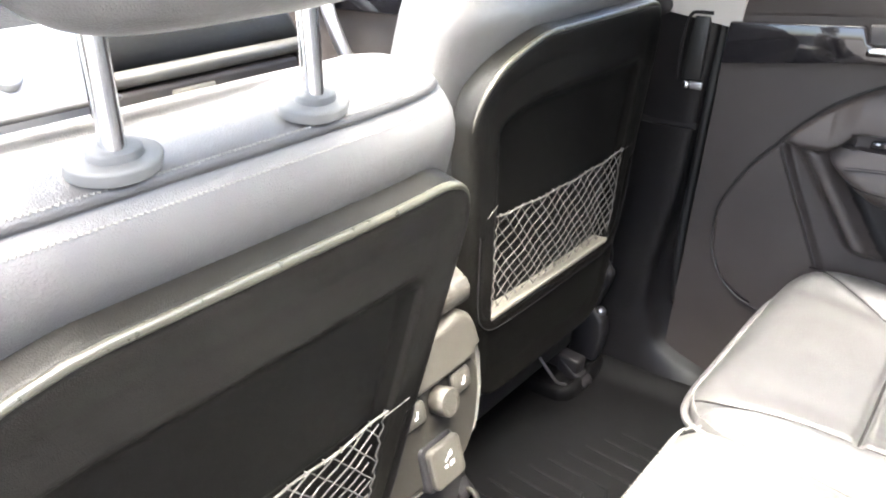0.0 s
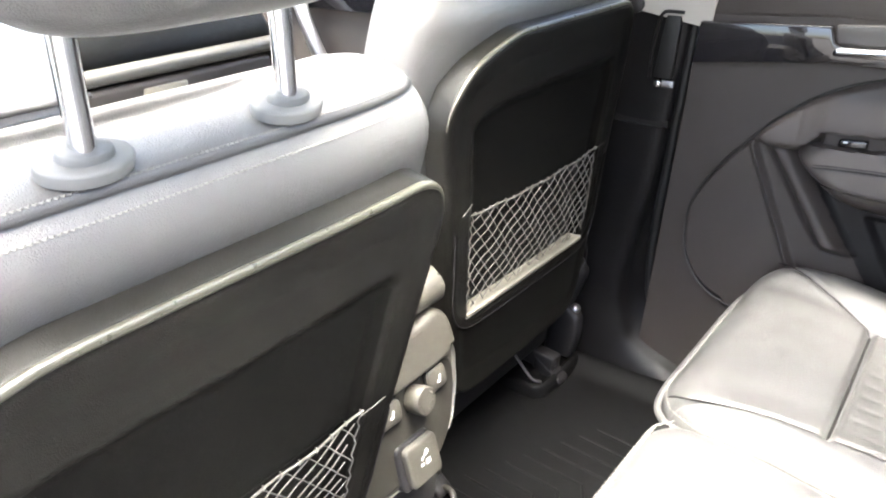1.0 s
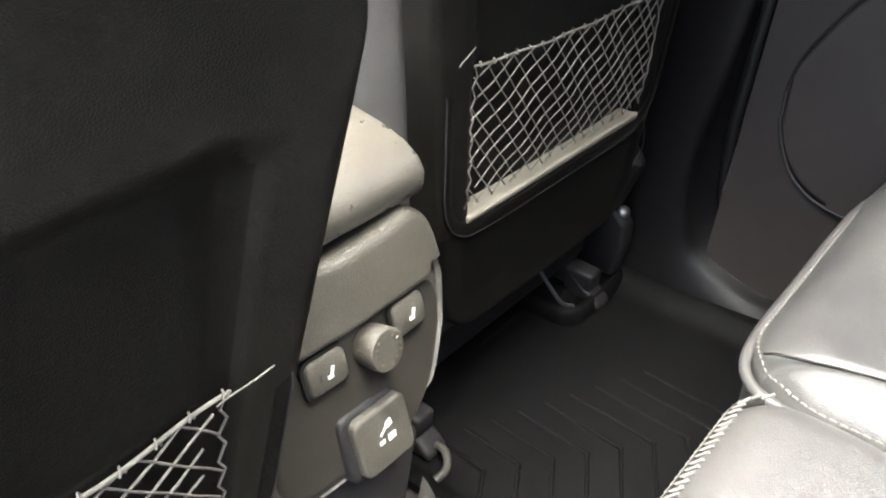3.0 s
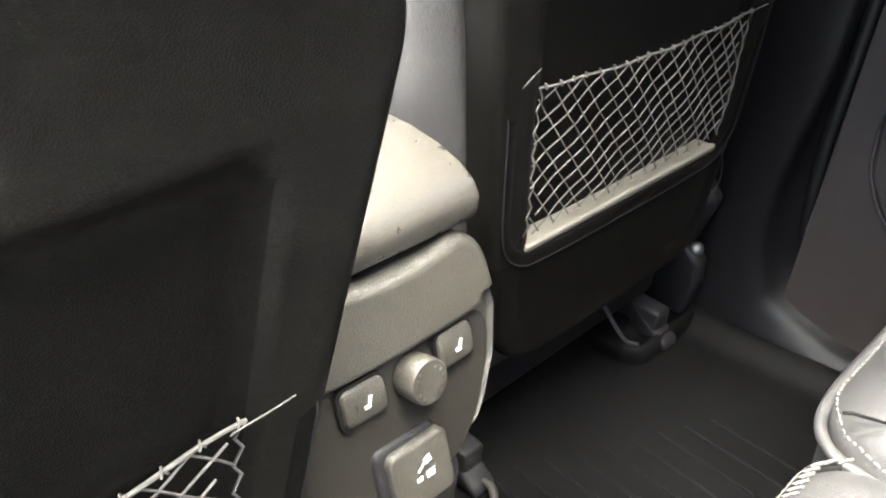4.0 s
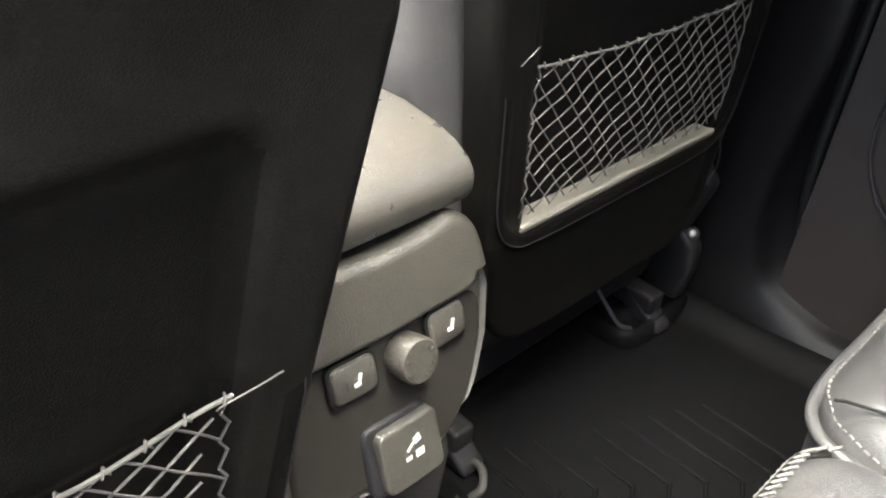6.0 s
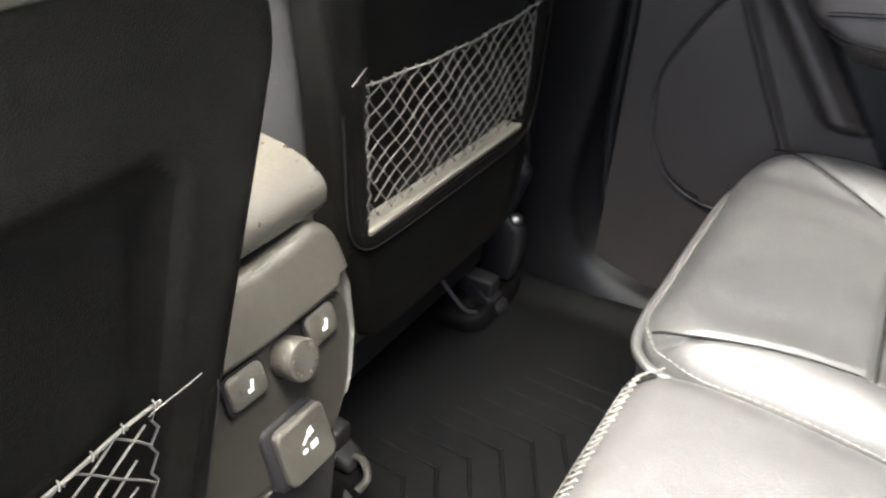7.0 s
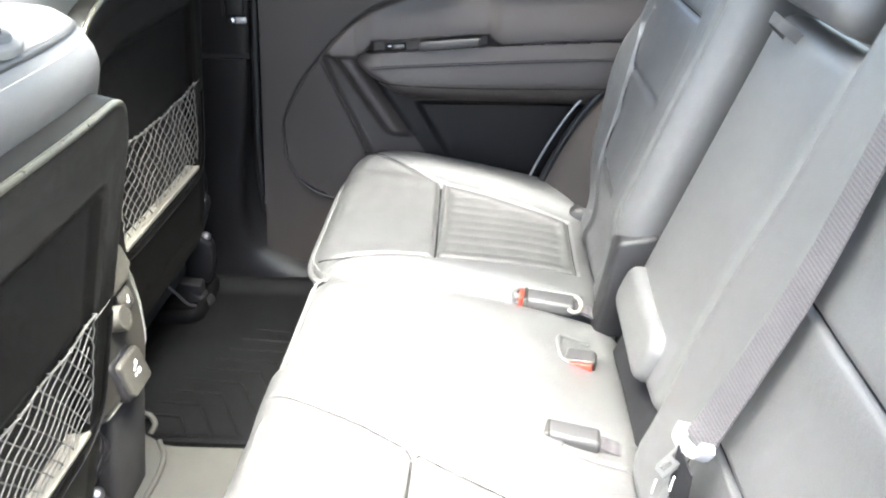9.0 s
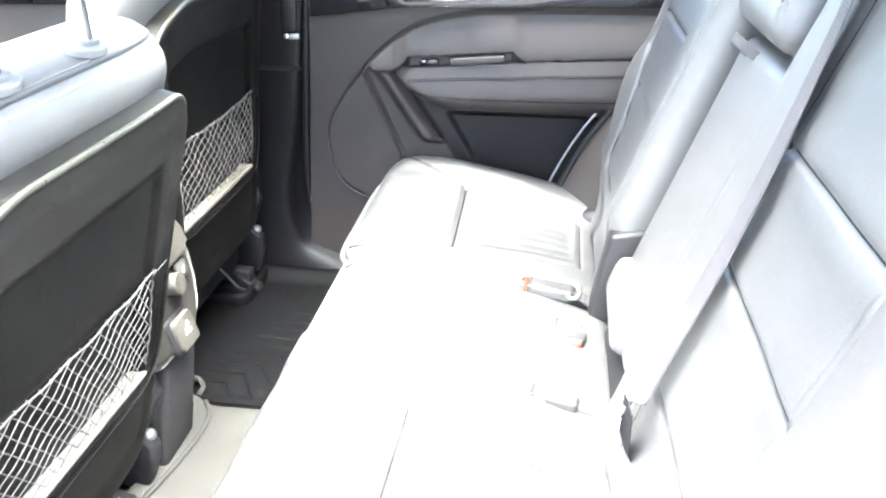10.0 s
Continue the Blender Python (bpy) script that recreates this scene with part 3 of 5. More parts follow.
copy_thing(far_seat, pose(0.077, -0.383, 0.512, 0, 13.5, 0))

# ---------- centre console ----------
console = thing("center_console", pose(0, 0, 0), "grey-brown grained plastic centre console with rear outlets", "console")
part("console_body", prism([(-0.03, 0.455), (-0.045, 0.02), (-0.80, 0.02), (-0.80, 0.42), (-0.42, 0.44)], 0.160, 0.012), PLASTIC_SOFT, console)
lid = [(-0.026, 0.460), (-0.018, 0.469), (-0.016, 0.486), (-0.023, 0.498), (-0.039, 0.509), (-0.064, 0.518), (-0.10, 0.525), (-0.16, 0.528), (-0.38, 0.528), (-0.38, 0.450), (-0.05, 0.452)]
part("armrest_lid", prism(lid, 0.194, 0.016, Matrix(), 4), LID, console, "leather-grained armrest lid")


def on_panel(u, v, n):
    """u across to the far side, v up the sloping rear panel, n out of it."""
    n -= 0.005 * (u / 0.1) ** 2
    return Vector((0.0 - 0.196 * v + 0.981 * n, u, 0.37 + 0.981 * v + 0.196 * n))


WIDE_FAR = [(-0.118, 0.042), (-0.101, 0.058), (-0.071, 0.083), (-0.035, 0.102), (0.009, 0.112), (0.054, 0.104), (0.098, 0.090)]
WIDE_NEAR = [(-0.118, 0.118), (-0.10, 0.121), (-0.05, 0.119), (0.0, 0.113), (0.054, 0.104), (0.098, 0.090)]


def table_at(tab, x):
    for (a, p), (b, q) in zip(tab, tab[1:]):
        if x <= b:
            return p + (q - p) * max(0, (x - a) / (b - a))
    return tab[-1][1]


def on_fascia(u, v, n):
    """u from -1 to 1 across the shield-shaped fascia, whose upper edge dips in the middle."""
    wide = table_at(WIDE_FAR if u > 0 else WIDE_NEAR, v)
    return on_panel(u * wide, v - 0.012 * (1 - u * u) * smooth_step(0.03, 0.098, v), n)


def panel_prof(u, v, d):
    z = v - 0.01
    # the lower two thirds are a sunk tray below a slanting upper lip
    tray = smooth_step(0.0, 0.005, 0.021 + 0.012 * smooth_step(0.08, 0.095, abs(u)) - z) * smooth_step(0.0, 0.006, 0.112 - abs(u)) * smooth_step(0.0, 0.006, z + 0.120)
    return 0.012 - edge_round(d, 0.012) - 0.013 * tray


rear_panel = part("rear_panel", padded(0.222, 0.216, 0.035, panel_prof, 0.03, lambda u, v, n: on_fascia(u / 0.111, v - 0.01, n - 0.006), 0.003), CONSOLE, console, "grained rear fascia with a sunk tray")


def on_panel_m(u, v, n):
    return Matrix.Translation(on_panel(u, v, n)) @ Matrix(((0, -0.196, 0.981, 0), (1, 0, 0, 0), (0, 0.981, 0.196, 0), (0, 0, 0, 1)))


def key(u, v):
    k = part("heater_button", padded(0.040, 0.032, 0.007, lambda a, b, d: 0.0075 - edge_round(d, 0.002) - 0.002 * (b / 0.016) ** 2, 0.004, lambda a, b, n: on_panel(u + a, v + b, n - 0.003), 0.002), CONSOLE, rear_panel, "seat heater push button")
    part("button_gap", padded(0.0460, 0.0380, 0.009, lambda a, b, d: 0.0, 0.003, lambda a, b, n: on_panel(u + a, v + b, n + 0.0004), 0.004), RUBBER_SEAL, rear_panel)
    mark = box(0.0030, 0.0065, 0.0006, 0.0, (0.0035, 0.002, 0.0048), (0, 0, -20))
    me = bmesh.new()
    bmesh.ops.create_cube(me, size=1.0)
    me.transform(on_panel_m(u, v, 0.0) @ pose(0.0005, -0.003, 0.0048) @ Matrix.Diagonal((0.0062, 0.0034, 0.0006, 1)))
    part("symbol", me, WHITE, k, smooth=False)
    mark.transform(on_panel_m(u, v, 0.0))
    part("symbol", mark, WHITE, k, smooth=False)
    bar = box(0.0016, 0.006, 0.0005, 0.0, (-0.009, 0, 0.0046))
    bar.transform(on_panel_m(u, v, 0.0))
    part("indicator", bar, BUCKLE, k, smooth=False)


key(-0.048, -0.003)
key(0.050, -0.001)
# smooth floor of the sunk tray
part("tray", padded(0.214, 0.130, 0.034, lambda a, b, d: -0.004 - edge_round(d, 0.007), 0.008, lambda a, b, n: on_fascia(a / 0.113, b - 0.047, n - 0.0008), 0.004), CONSOLE_FLAT, rear_panel, "smooth tray below the fascia's lip")
# round socket cap
cap = part("socket_cap", lathe([(0.0185, -0.004), (0.0195, 0.008), (0.0195, 0.017), (0.018, 0.0195), (0.0, 0.0195)], 32, on_panel_m(0.003, -0.006, 0.0)), CONSOLE, rear_panel, "round power socket cap with raised lettering")
verts, faces = [], []
for k in range(14):
    a = 2 * math.pi * k / 14
    if k in (3, 4, 10):
        continue
    mm = on_panel_m(0.003, -0.006, 0.0197) @ pose(0.0135 * math.cos(a), 0.0135 * math.sin(a), 0, 0, 0, math.degrees(a))
    b0 = len(verts)
    for x, y, z in ((-1, -1, 0), (1, -1, 0), (1, 1, 0), (-1, 1, 0), (-1, -1, 1), (1, -1, 1), (1, 1, 1), (-1, 1, 1)):
        verts.append(mm @ Vector((x * 0.0016, y * 0.0011, z * 0.0011)))
    faces += [tuple(b0 + q for q in f) for f in ((4, 5, 6, 7), (0, 1, 5, 4), (1, 2, 6, 5), (2, 3, 7, 6), (3, 0, 4, 7))]
part("raised_mark", (verts, faces), CONSOLE, cap, smooth=False)
# hinged flap over the mains outlet
flap = part("outlet_flap", padded(0.062, 0.058, 0.009, lambda a, b, d: 0.003 - edge_round(d, 0.003), 0.008, lambda a, b, n: on_panel(-0.010 + a, -0.089 + b, n + 0.006 - 0.06 * b), 0.003), CONSOLE, rear_panel, "square hinged mains outlet flap")
part("outlet_housing", padded(0.068, 0.066, 0.010, lambda a, b, d: 0.002 - edge_round(d, 0.003), 0.02, lambda a, b, n: on_panel(-0.016 + a, -0.087 + b, n - 0.001 - 0.08 * b), 0.005), PLASTIC_SOFT, rear_panel)
for (sx, sy, px, py, rot) in ((0.010, 0.0022, -0.003, 0.0075, 40), (0.007, 0.007, 0.004, 0.012, 20), (0.008, 0.006, -0.0065, -0.011, 0), (0.009, 0.009, 0.006, -0.004, 0), (0.006, 0.004, -0.006, -0.003, 0), (0.009, 0.003, 0.006, -0.0125, 0)):
    s = box(sx, sy, 0.0006, 0, (px, py, 0), (0, 0, rot))
    s.transform(on_panel_m(-0.010, -0.089, 0.0095) @ pose(0, 0, 0, 3.4, 0, 0))
    part("symbol", s, WHITE, flap, smooth=False)
# carpeted foot of the console
part("console_foot", prism([(-0.005, 0.245), (0.002, 0.22), (-0.035, 0.0), (-0.12, 0.0), (-0.12, 0.245)], 0.125, 0.012), CARPET, console, "carpeted foot of the console")

# ---------- rear bench ----------
def cushion_z(x):
    return 0.345 - 0.35 * (x - 0.25) ** 2


bench = thing("rear_bench", pose(0, 0, 0), "black leather rear bench with fluted cushions and folding middle armrest", "car seat")


def inner_line(x):
    """The soft crease between the middle and the near cushion."""
    return -0.056 - 0.105 * smooth_step(0.36, 0.70, x)


def build_side_cushion(x0, x1, y0, y1, seams, edge, corner, label):
    """seams: the insert's corners (front and rear, inner and outer) and the bolster's front end; edge: the cushion's inner side, as a function of x."""
    s = 1 if y1 > 0 else -1
    cx, w, h = (x0 + x1) / 2, x1 - x0, abs(y1 - y0)
    (fi, ci, ri), (fo, cn, ro) = seams
    lines = [(*fi, *ci), (*ci, *ri), (*ci, *cn), (*fo, *cn), (*cn, *ro), (*ri, *ro)]

    def across(u, v):
        x = cx + u
        k = v * s / h + 0.5
        return x, edge(x) + (y1 - edge(x)) * k

    def inner_y(x):
        return ci[1] + (ri[1] - ci[1]) * (x - ci[0]) / (ri[0] - ci[0])

    def outer_y(x):
        return cn[1] + (ro[1] - cn[1]) * (x - cn[0]) / (ro[0] - cn[0])

    def prof(u, v, d):
        x, y = across(u, v)
        near = h * (v * s / h + 0.5)
        if s < 0:
            d = min(w / 2 - abs(u), h - near)
        z = cushion_z(x) - edge_round(d, 0.055) * 0.9 - (edge_round(near, 0.012) * 0.6 if s < 0 else 0)
        q, qo = (y - inner_y(x)) * s, (outer_y(x) - y) * s
        z += 0.022 * smooth_step(0.0, 0.075, -qo) - 0.004 * smooth_step(0.0, 0.06, q) * smooth_step(0.0, 0.06, qo)
        z += 0.004 * math.exp(-(((x - 0.37) / 0.07) ** 2))
        fl = smooth_step(0.0, 0.02, min(x - 0.45, 0.69 - x)) * smooth_step(0.0, 0.02, min(q - 0.008, qo - 0.008))
        z -= fl * (0.003 + 0.0013 * (0.5 + 0.5 * math.cos(2 * math.pi * q / 0.033)) ** 6)
        for k, a in enumerate(lines):
            z -= groove(seg_dist(x, y, *a), 0.0060 if k == 2 else 0.0038, 0.011 if k == 2 else 0.0045)
        z += 0.0028 * noise.noise(Vector((x * 9, y * 9, 3.0))) + 0.0010 * noise.noise(Vector((x * 30, y * 22, 8.0)))
        return z

    ob = part("seat_cushion", padded(w, h, corner, prof, -0.08, lambda u, v, n: Vector((*across(u, v), n)), 0.0036), LEATHER, bench, label)
    ob.data.materials.append(LEATHER_PERF)
    for poly in ob.data.polygons:
        x, y = poly.center.x, poly.center.y
        if 0.449 < x < 0.695 and (y - inner_y(x)) * s > 0.003 and (outer_y(x) - y) * s > 0.003:
            poly.material_index = 1
    for k, a in enumerate(lines):
        pts = []
        for j in range(29):
            x, y = a[0] + (a[2] - a[0]) * j / 28, a[1] + (a[3] - a[1]) * j / 28
            u, v = x - cx, s * h * ((y - edge(x)) / (y1 - edge(x)) - 0.5)
            d = min(w / 2 - abs(u), h / 2 - abs(v))
            if d > 0.02:
                pts.append((x, y, prof(u, v, d) + 0.0008))
        if len(pts) > 2:
            part("seam", tube_data(pts, 0.0026 if k == 2 else 0.0014, 6), LEATHER_SEAM, ob)
    part("cushion_base", box(w - 0.05, h - 0.05, 0.08, 0.01, (cx + 0.02, (y0 + y1) / 2, 0.04)), PLASTIC_SOFT, ob)
    return ob, lambda x, y, d: prof(x - cx, s * h * ((y - edge(x)) / (y1 - edge(x)) - 0.5), d)


right_c, right_top = build_side_cushion(0.225, 0.775, 0.212, 0.735, (((0.235, 0.238), (0.446, 0.281), (0.698, 0.330)), ((0.262, 0.712), (0.438, 0.597), (0.698, 0.545))), lambda x: 0.212, 0.10, "far seat cushion with fluted insert and crease")
left_c, _ = build_side_cushion(0.238, 0.775, -0.10, -0.715, (((0.262, -0.124), (0.452, -0.213), (0.70, -0.320)), ((0.262, -0.690), (0.446, -0.580), (0.70, -0.540))), lambda x: inner_line(x), 0.006, "seat cushion with fluted insert beside the doorway")
MID_X0, MID_Y1 = 0.248, 0.209


def mid_across(u, v):
    x = 0.508 + u
    k = v / 0.32 + 0.5
    low = inner_line(x) - 0.05
    return x, low + (MID_Y1 - low) * k


def mid_prof(u, v, d):
    x, y = mid_across(u, v)
    z = cushion_z(x) - 0.003 - edge_round(d, 0.050) * 0.8 - 0.030 * smooth_step(0.004, -0.03, y - inner_line(x)) - groove(y - inner_line(x), 0.010, 0.004)
    z -= 0.012 * math.exp(-(((x - 0.70) / 0.05) ** 2 + ((y - 0.10) / 0.05) ** 2))
    z -= 0.012 * math.exp(-(((x - 0.66) / 0.06) ** 2 + ((y + 0.125) / 0.03) ** 2))
    z += 0.003 * noise.noise(Vector((x * 8, y * 8, 7.0))) + 0.0010 * noise.noise(Vector((x * 26, y * 22, 4.0)))
    return z


mid_c = part("seat_cushion", padded(0.520, 0.32, 0.055, mid_prof, -0.08, lambda u, v, n: Vector((*mid_across(u, v), n)), 0.005), LEATHER, bench, "plain middle cushion with stitched front edge")
part("cushion_base", box(0.46, 0.22, 0.08, 0.01, (0.53, 0.06, 0.04)), PLASTIC_SOFT, mid_c)


def stitches(pts, parent, gap=0.0065, r=0.0012, mat=PIPING):
    line = curve_through(pts, 24)
    verts, faces, run = [], [], 0.0
    for a, b in zip(line, line[1:]):
        run += (b - a).length
        if run > gap:
            run = 0.0
            d = (b - a).normalized() * gap * 0.32
            tube_data([a - d, a + Vector((0, 0, r * 0.7)), a + d], r, 5, verts=verts, faces=faces)
    return part("stitching", (verts, faces), mat, parent, "pale thread stitching")


def whip_stitches(y0, y1, parent):
    """Slanting stitches over the front edge, set into the cushion's rounded lip."""
    verts, faces = [], []
    for k in range(round((y0 - y1) / 0.0088)):
        y = y0 - k * 0.0088 + 0.0005 * math.sin(k * 1.9)
        x = MID_X0 + 0.010 + 0.020 * smooth_step(0.165, 0.205, y) ** 2
        pts = []
        for j in range(5):
            d = 0.001 + 0.0034 * j
            pts.append((x - 0.010 + d, y + 0.0022 * (j - 2) / 2, cushion_z(x) - 0.003 - edge_round(d, 0.050) * 0.8 + 0.0026))
        tube_data(pts, 0.0015, 5, verts=verts, faces=faces)
    part("stitching", (verts, faces), PIPING, parent, "pale whip stitching over the front edge")


def front_seam(y0, y1, parent):
    pts = []
    for k in range(41):
        y = y0 + (y1 - y0) * k / 40
        x = MID_X0 + 0.010 + 0.020 * smooth_step(0.165, 0.205, y) ** 2
        pts.append((x - 0.002, y, cushion_z(x) - 0.003 - edge_round(0.008, 0.050) * 0.8 - 0.0028))
    part("seam", tube_data(pts, 0.0045, 10), LEATHER_SEAM, parent)


front_seam(0.195, -0.056, mid_c)
front_seam(-0.060, -0.60, left_c)
whip_stitches(0.195, -0.056, mid_c)
whip_stitches(-0.060, -0.60, left_c)
def hem(d):
    """A line round the far cushion's inner and front edges, d inside them."""
    pts = [(0.60 - 0.04 * k, 0.212 + d) for k in range(7)]
    pts += [(0.325 - (0.10 - d) * math.sin(a), 0.312 - (0.10 - d) * math.cos(a)) for a in [math.pi / 2 * k / 8 for k in range(9)]]
    pts += [(0.225 + d, 0.36 + 0.05 * k) for k in range(6)]
    return [(x, y, right_top(x, y, d) + 0.0007) for x, y in pts]


stitches(hem(0.004), right_c, 0.0080, 0.0013)
part("piping", tube_data(curve_through([(0.60, 0.214, 0.262), (0.50, 0.212, 0.283), (0.38, 0.212, 0.298), (0.29, 0.216, 0.303), (0.245, 0.236, 0.303), (0.226, 0.29, 0.303), (0.2235, 0.42, 0.303), (0.2235, 0.60, 0.303), (0.232, 0.68, 0.303)], 8), 0.0055, 8), LEATHER, right_c, "rounded leather piping")
# backrests, on the sloping plane of the bench's back
SB = Vector((0.339, 0, 0.941))
SN = Vector((-0.941, 0, 0.339))
S0 = Vector((0.795, 0, 0.607))


def on_back(y, z, n):
    """A point at height z on the plane of the rear backrests, n off it to the front."""
    return S0 + Vector((0, y, 0)) + SB * ((z - 0.607) / 0.941) + SN * n


def build_side_back(y0, y1, inner, edge, creases, sink, recede, label):
    """edge: the y of the insert's outer seam, as a function of z; recede: how far the foot lies back."""
    s = 1 if y1 > y0 else -1
    cy, h = (y0 + y1) / 2, abs(y1 - y0)
    z0, z1 = 0.27, 1.06
    w = (z1 - z0) / 0.941
    zc = (z0 + z1) / 2

    def prof(u, v, d):
        z, y = zc + u * 0.941, cy + v
        q = (y - inner) * s
        qo = abs(edge(z) - inner)
        n = 0.018 + sink - edge_round(d, 0.05) * 0.9 - recede * smooth_step(0.47, 0.33, z)
        n += 0.014 * smooth_step(qo - 0.01, qo + 0.08, q) * smooth_step(0.44, 0.62, z) - 0.007 * smooth_step(0.0, 0.012, q) * smooth_step(qo, qo - 0.012, q)
        n -= groove(abs(q), 0.0045, 0.008) + groove(abs(q - qo), 0.0045, 0.009)
        n -= groove(abs(q + abs(inner - y0) - 0.03), 0.003, 0.004)
        n -= groove(seg_dist(y, z, inner, 0.447, edge(0.46), 0.46), 0.004, 0.007)
        if -0.005 < q < qo:
            for c in creases:
                n -= groove(abs(z - c), 0.0032, 0.007)
                n += 0.0022 * math.exp(-((z - c + 0.022) / 0.018) ** 2) + 0.0016 * math.exp(-((z - c - 0.02) / 0.02) ** 2)
        n += 0.0025 * noise.noise(Vector((z * 8, y * 8, 1.0)))
        return n

    ob = part("backrest", padded(w, h, 0.06, prof, 0.11, lambda u, v, n: on_back(cy + v - s * 0.09 * smooth_step(0.62, 0.36, zc + u * 0.941) * smooth_step(-0.1, 0.5, v * s / h), zc + u * 0.941, n), 0.0042), LEATHER, bench, label)

    def seam(y0, za, y1, zb):
        pts = []
        for j in range(31):
            y, z = y0 + (y1 - y0) * j / 30, za + (zb - za) * j / 30
            u, v = (z - zc) / 0.941, y - cy
            pts.append(on_back(y - s * 0.09 * smooth_step(0.62, 0.36, z) * smooth_step(-0.1, 0.5, v * s / h), z, prof(u, v, min(w / 2 - abs(u), h / 2 - abs(v))) + 0.0006))
        part("seam", tube_data(pts, 0.0013, 6), LEATHER_SEAM, ob)

    seam(inner, 0.34, inner, 1.02)
    stops = [0.46 + 0.07 * k for k in range(9)]
    for za, zb in zip(stops, stops[1:]):
        seam(edge(za), za, edge(zb), zb)
    seam(inner, 0.447, edge(0.46), 0.46)
    for c in creases:
        seam(inner, c, edge(c), c)
    part("back_shell", padded(w - 0.01, h - 0.15, 0.05, lambda u, v, d: -0.07, 0.15, lambda u, v, n: on_back(cy + v, zc + u * 0.941, n), 0.05), DARK_FABRIC, ob)
    return ob


build_side_back(0.172, 0.635, 0.268, lambda z: min(0.575, 0.450 + 0.05 * (z - 0.46) + 2.6 * (z - 0.46) ** 2), (0.604, 0.738), -0.012, 0.040, "black leather rear backrest with a pleated insert")
build_side_back(-0.132, -0.72, -0.276, lambda z: -0.59, (0.616, 0.752), -0.046, 0.010, "black leather rear backrest with a pleated insert, behind the belt")


def arm_prof(u, v, d):
    z = 0.568 + u * 0.941
    return -0.052 - edge_round(d, 0.03) + 0.004 * math.cos(v / 0.14 * math.pi / 2)


mid_b = part("armrest", padded(0.495, 0.285, 0.03, arm_prof, 0.11, lambda u, v, n: on_back(0.016 + v, 0.568 + u * 0.941, n), 0.006), LEATHER, bench, "folded-up middle armrest")
part("hinge_base", padded(0.22, 0.25, 0.02, lambda u, v, d: -0.07 - edge_round(d, 0.01), 0.13, lambda u, v, n: on_back(0.016 + v, 0.36 + u * 0.941, n), 0.02), DARK_FABRIC, mid_b)
part("armrest_foot", padded(0.080, 0.222, 0.030, lambda u, v, d: -0.032 - edge_round(d, 0.018), 0.13, lambda u, v, n: on_back(0.038 + v, 0.380 + u * 0.941 + 0.02 * v, n), 0.005), LEATHER, mid_b)
hr = part("headrest", padded(0.21, 0.262, 0.03, lambda u, v, d: -0.012 - edge_round(d, 0.035), 0.09, lambda u, v, n: on_back(0.032 + v, 0.907 + u * 0.941, n), 0.008), LEATHER, bench, "middle headrest with pale double stitching")
for off in (0.0, 0.010):
    stitches([on_back(-0.068 - off, 0.820, -0.030 - off * 0.4), on_back(-0.071 - off, 0.836, -0.017 - off * 0.4), on_back(-0.072 - off, 0.86, -0.0122 - off * 0.4), on_back(-0.072 - off, 0.99, -0.0122 - off * 0.4)], hr)
part("pull_strap", ribbon(curve_through([on_back(0.084, 0.776, -0.050), on_back(0.080, 0.784, -0.028), on_back(0.066, 0.790, -0.016), on_back(0.048, 0.788, -0.022), on_back(0.040, 0.780, -0.050)], 6), SB, 0.014, 0.003), BUCKLE, mid_b, "small grey pull loop")

# ---------- belts and buckles ----------
belt = thing("seat_belt", pose(0, 0, 0), "grey woven seat belt hanging with its metal tongue", "seat belt")
path = [on_back(-0.315, 0.445, -0.014), on_back(-0.315, 0.485, -0.016), on_back(-0.314, 0.618, -0.018), on_back(-0.297, 0.737, -0.018), on_back(-0.270, 0.849, -0.018), on_back(-0.241, 0.975, -0.018), on_back(-0.231, 1.02, -0.05)]
part("webbing", ribbon(curve_through(path, 8), lambda s: (0.2 - 0.45 * (1 - s) ** 2, 1, 0), 0.047, 0.0016), WEBBING, belt)
bar_at = path[0] + SN * 0.004
ax = ((path[0] - path[2]).normalized() + Vector((0, 0.35, 0))).normalized()
cr = (Vector((0, -0.93, 0)) + SB * 0.36).normalized()
nn = SN


def tongue_place(a, b, c):
    return bar_at + ax * a + cr * b + nn * c


bar = part("tongue_holder", ribbon(curve_through([tongue_place(-0.014, -0.031, 0.004), tongue_place(-0.002, -0.0295, 0.002), tongue_place(0.005, -0.022, 0.001), tongue_place(0.008, 0.0, 0), tongue_place(0.005, 0.022, 0.001), tongue_place(-0.002, 0.0295, 0.002), tongue_place(-0.014, 0.031, 0.004)], 6), nn, 0.013, 0.010), PALE_PLASTIC, belt, "pale moulded tongue bar")
for pts in ([(0.014, -0.011), (0.06, -0.011)], [(0.014, 0.011), (0.06, 0.011)], [(0.036, -0.011), (0.036, 0.011)], [(0.062, -0.013), (0.062, 0.013)]):
    part("tongue_plate", ribbon([tongue_place(a, b, 0) for a, b in pts], nn, 0.003, 0.006), SATIN, belt, "metal tongue plate")
part("stop_tag", ribbon([tongue_place(0.02, 0.02, 0.004), tongue_place(0.09, 0.035, -0.02), tongue_place(0.13, 0.03, -0.05)], cr, 0.040, 0.0016), DARK_FABRIC, belt, "dark strap end with white stitches")


for k, (a, b) in enumerate(((0.05, 0.030), (0.075, 0.012))):
    part("tag_stitch", tube_data([tongue_place(a, b, 0.003), tongue_place(a + 0.014, b + 0.002, -0.001), tongue_place(a + 0.024, b + 0.004, -0.004)], 0.0011, 6), WHITE, belt, "white tacking thread")


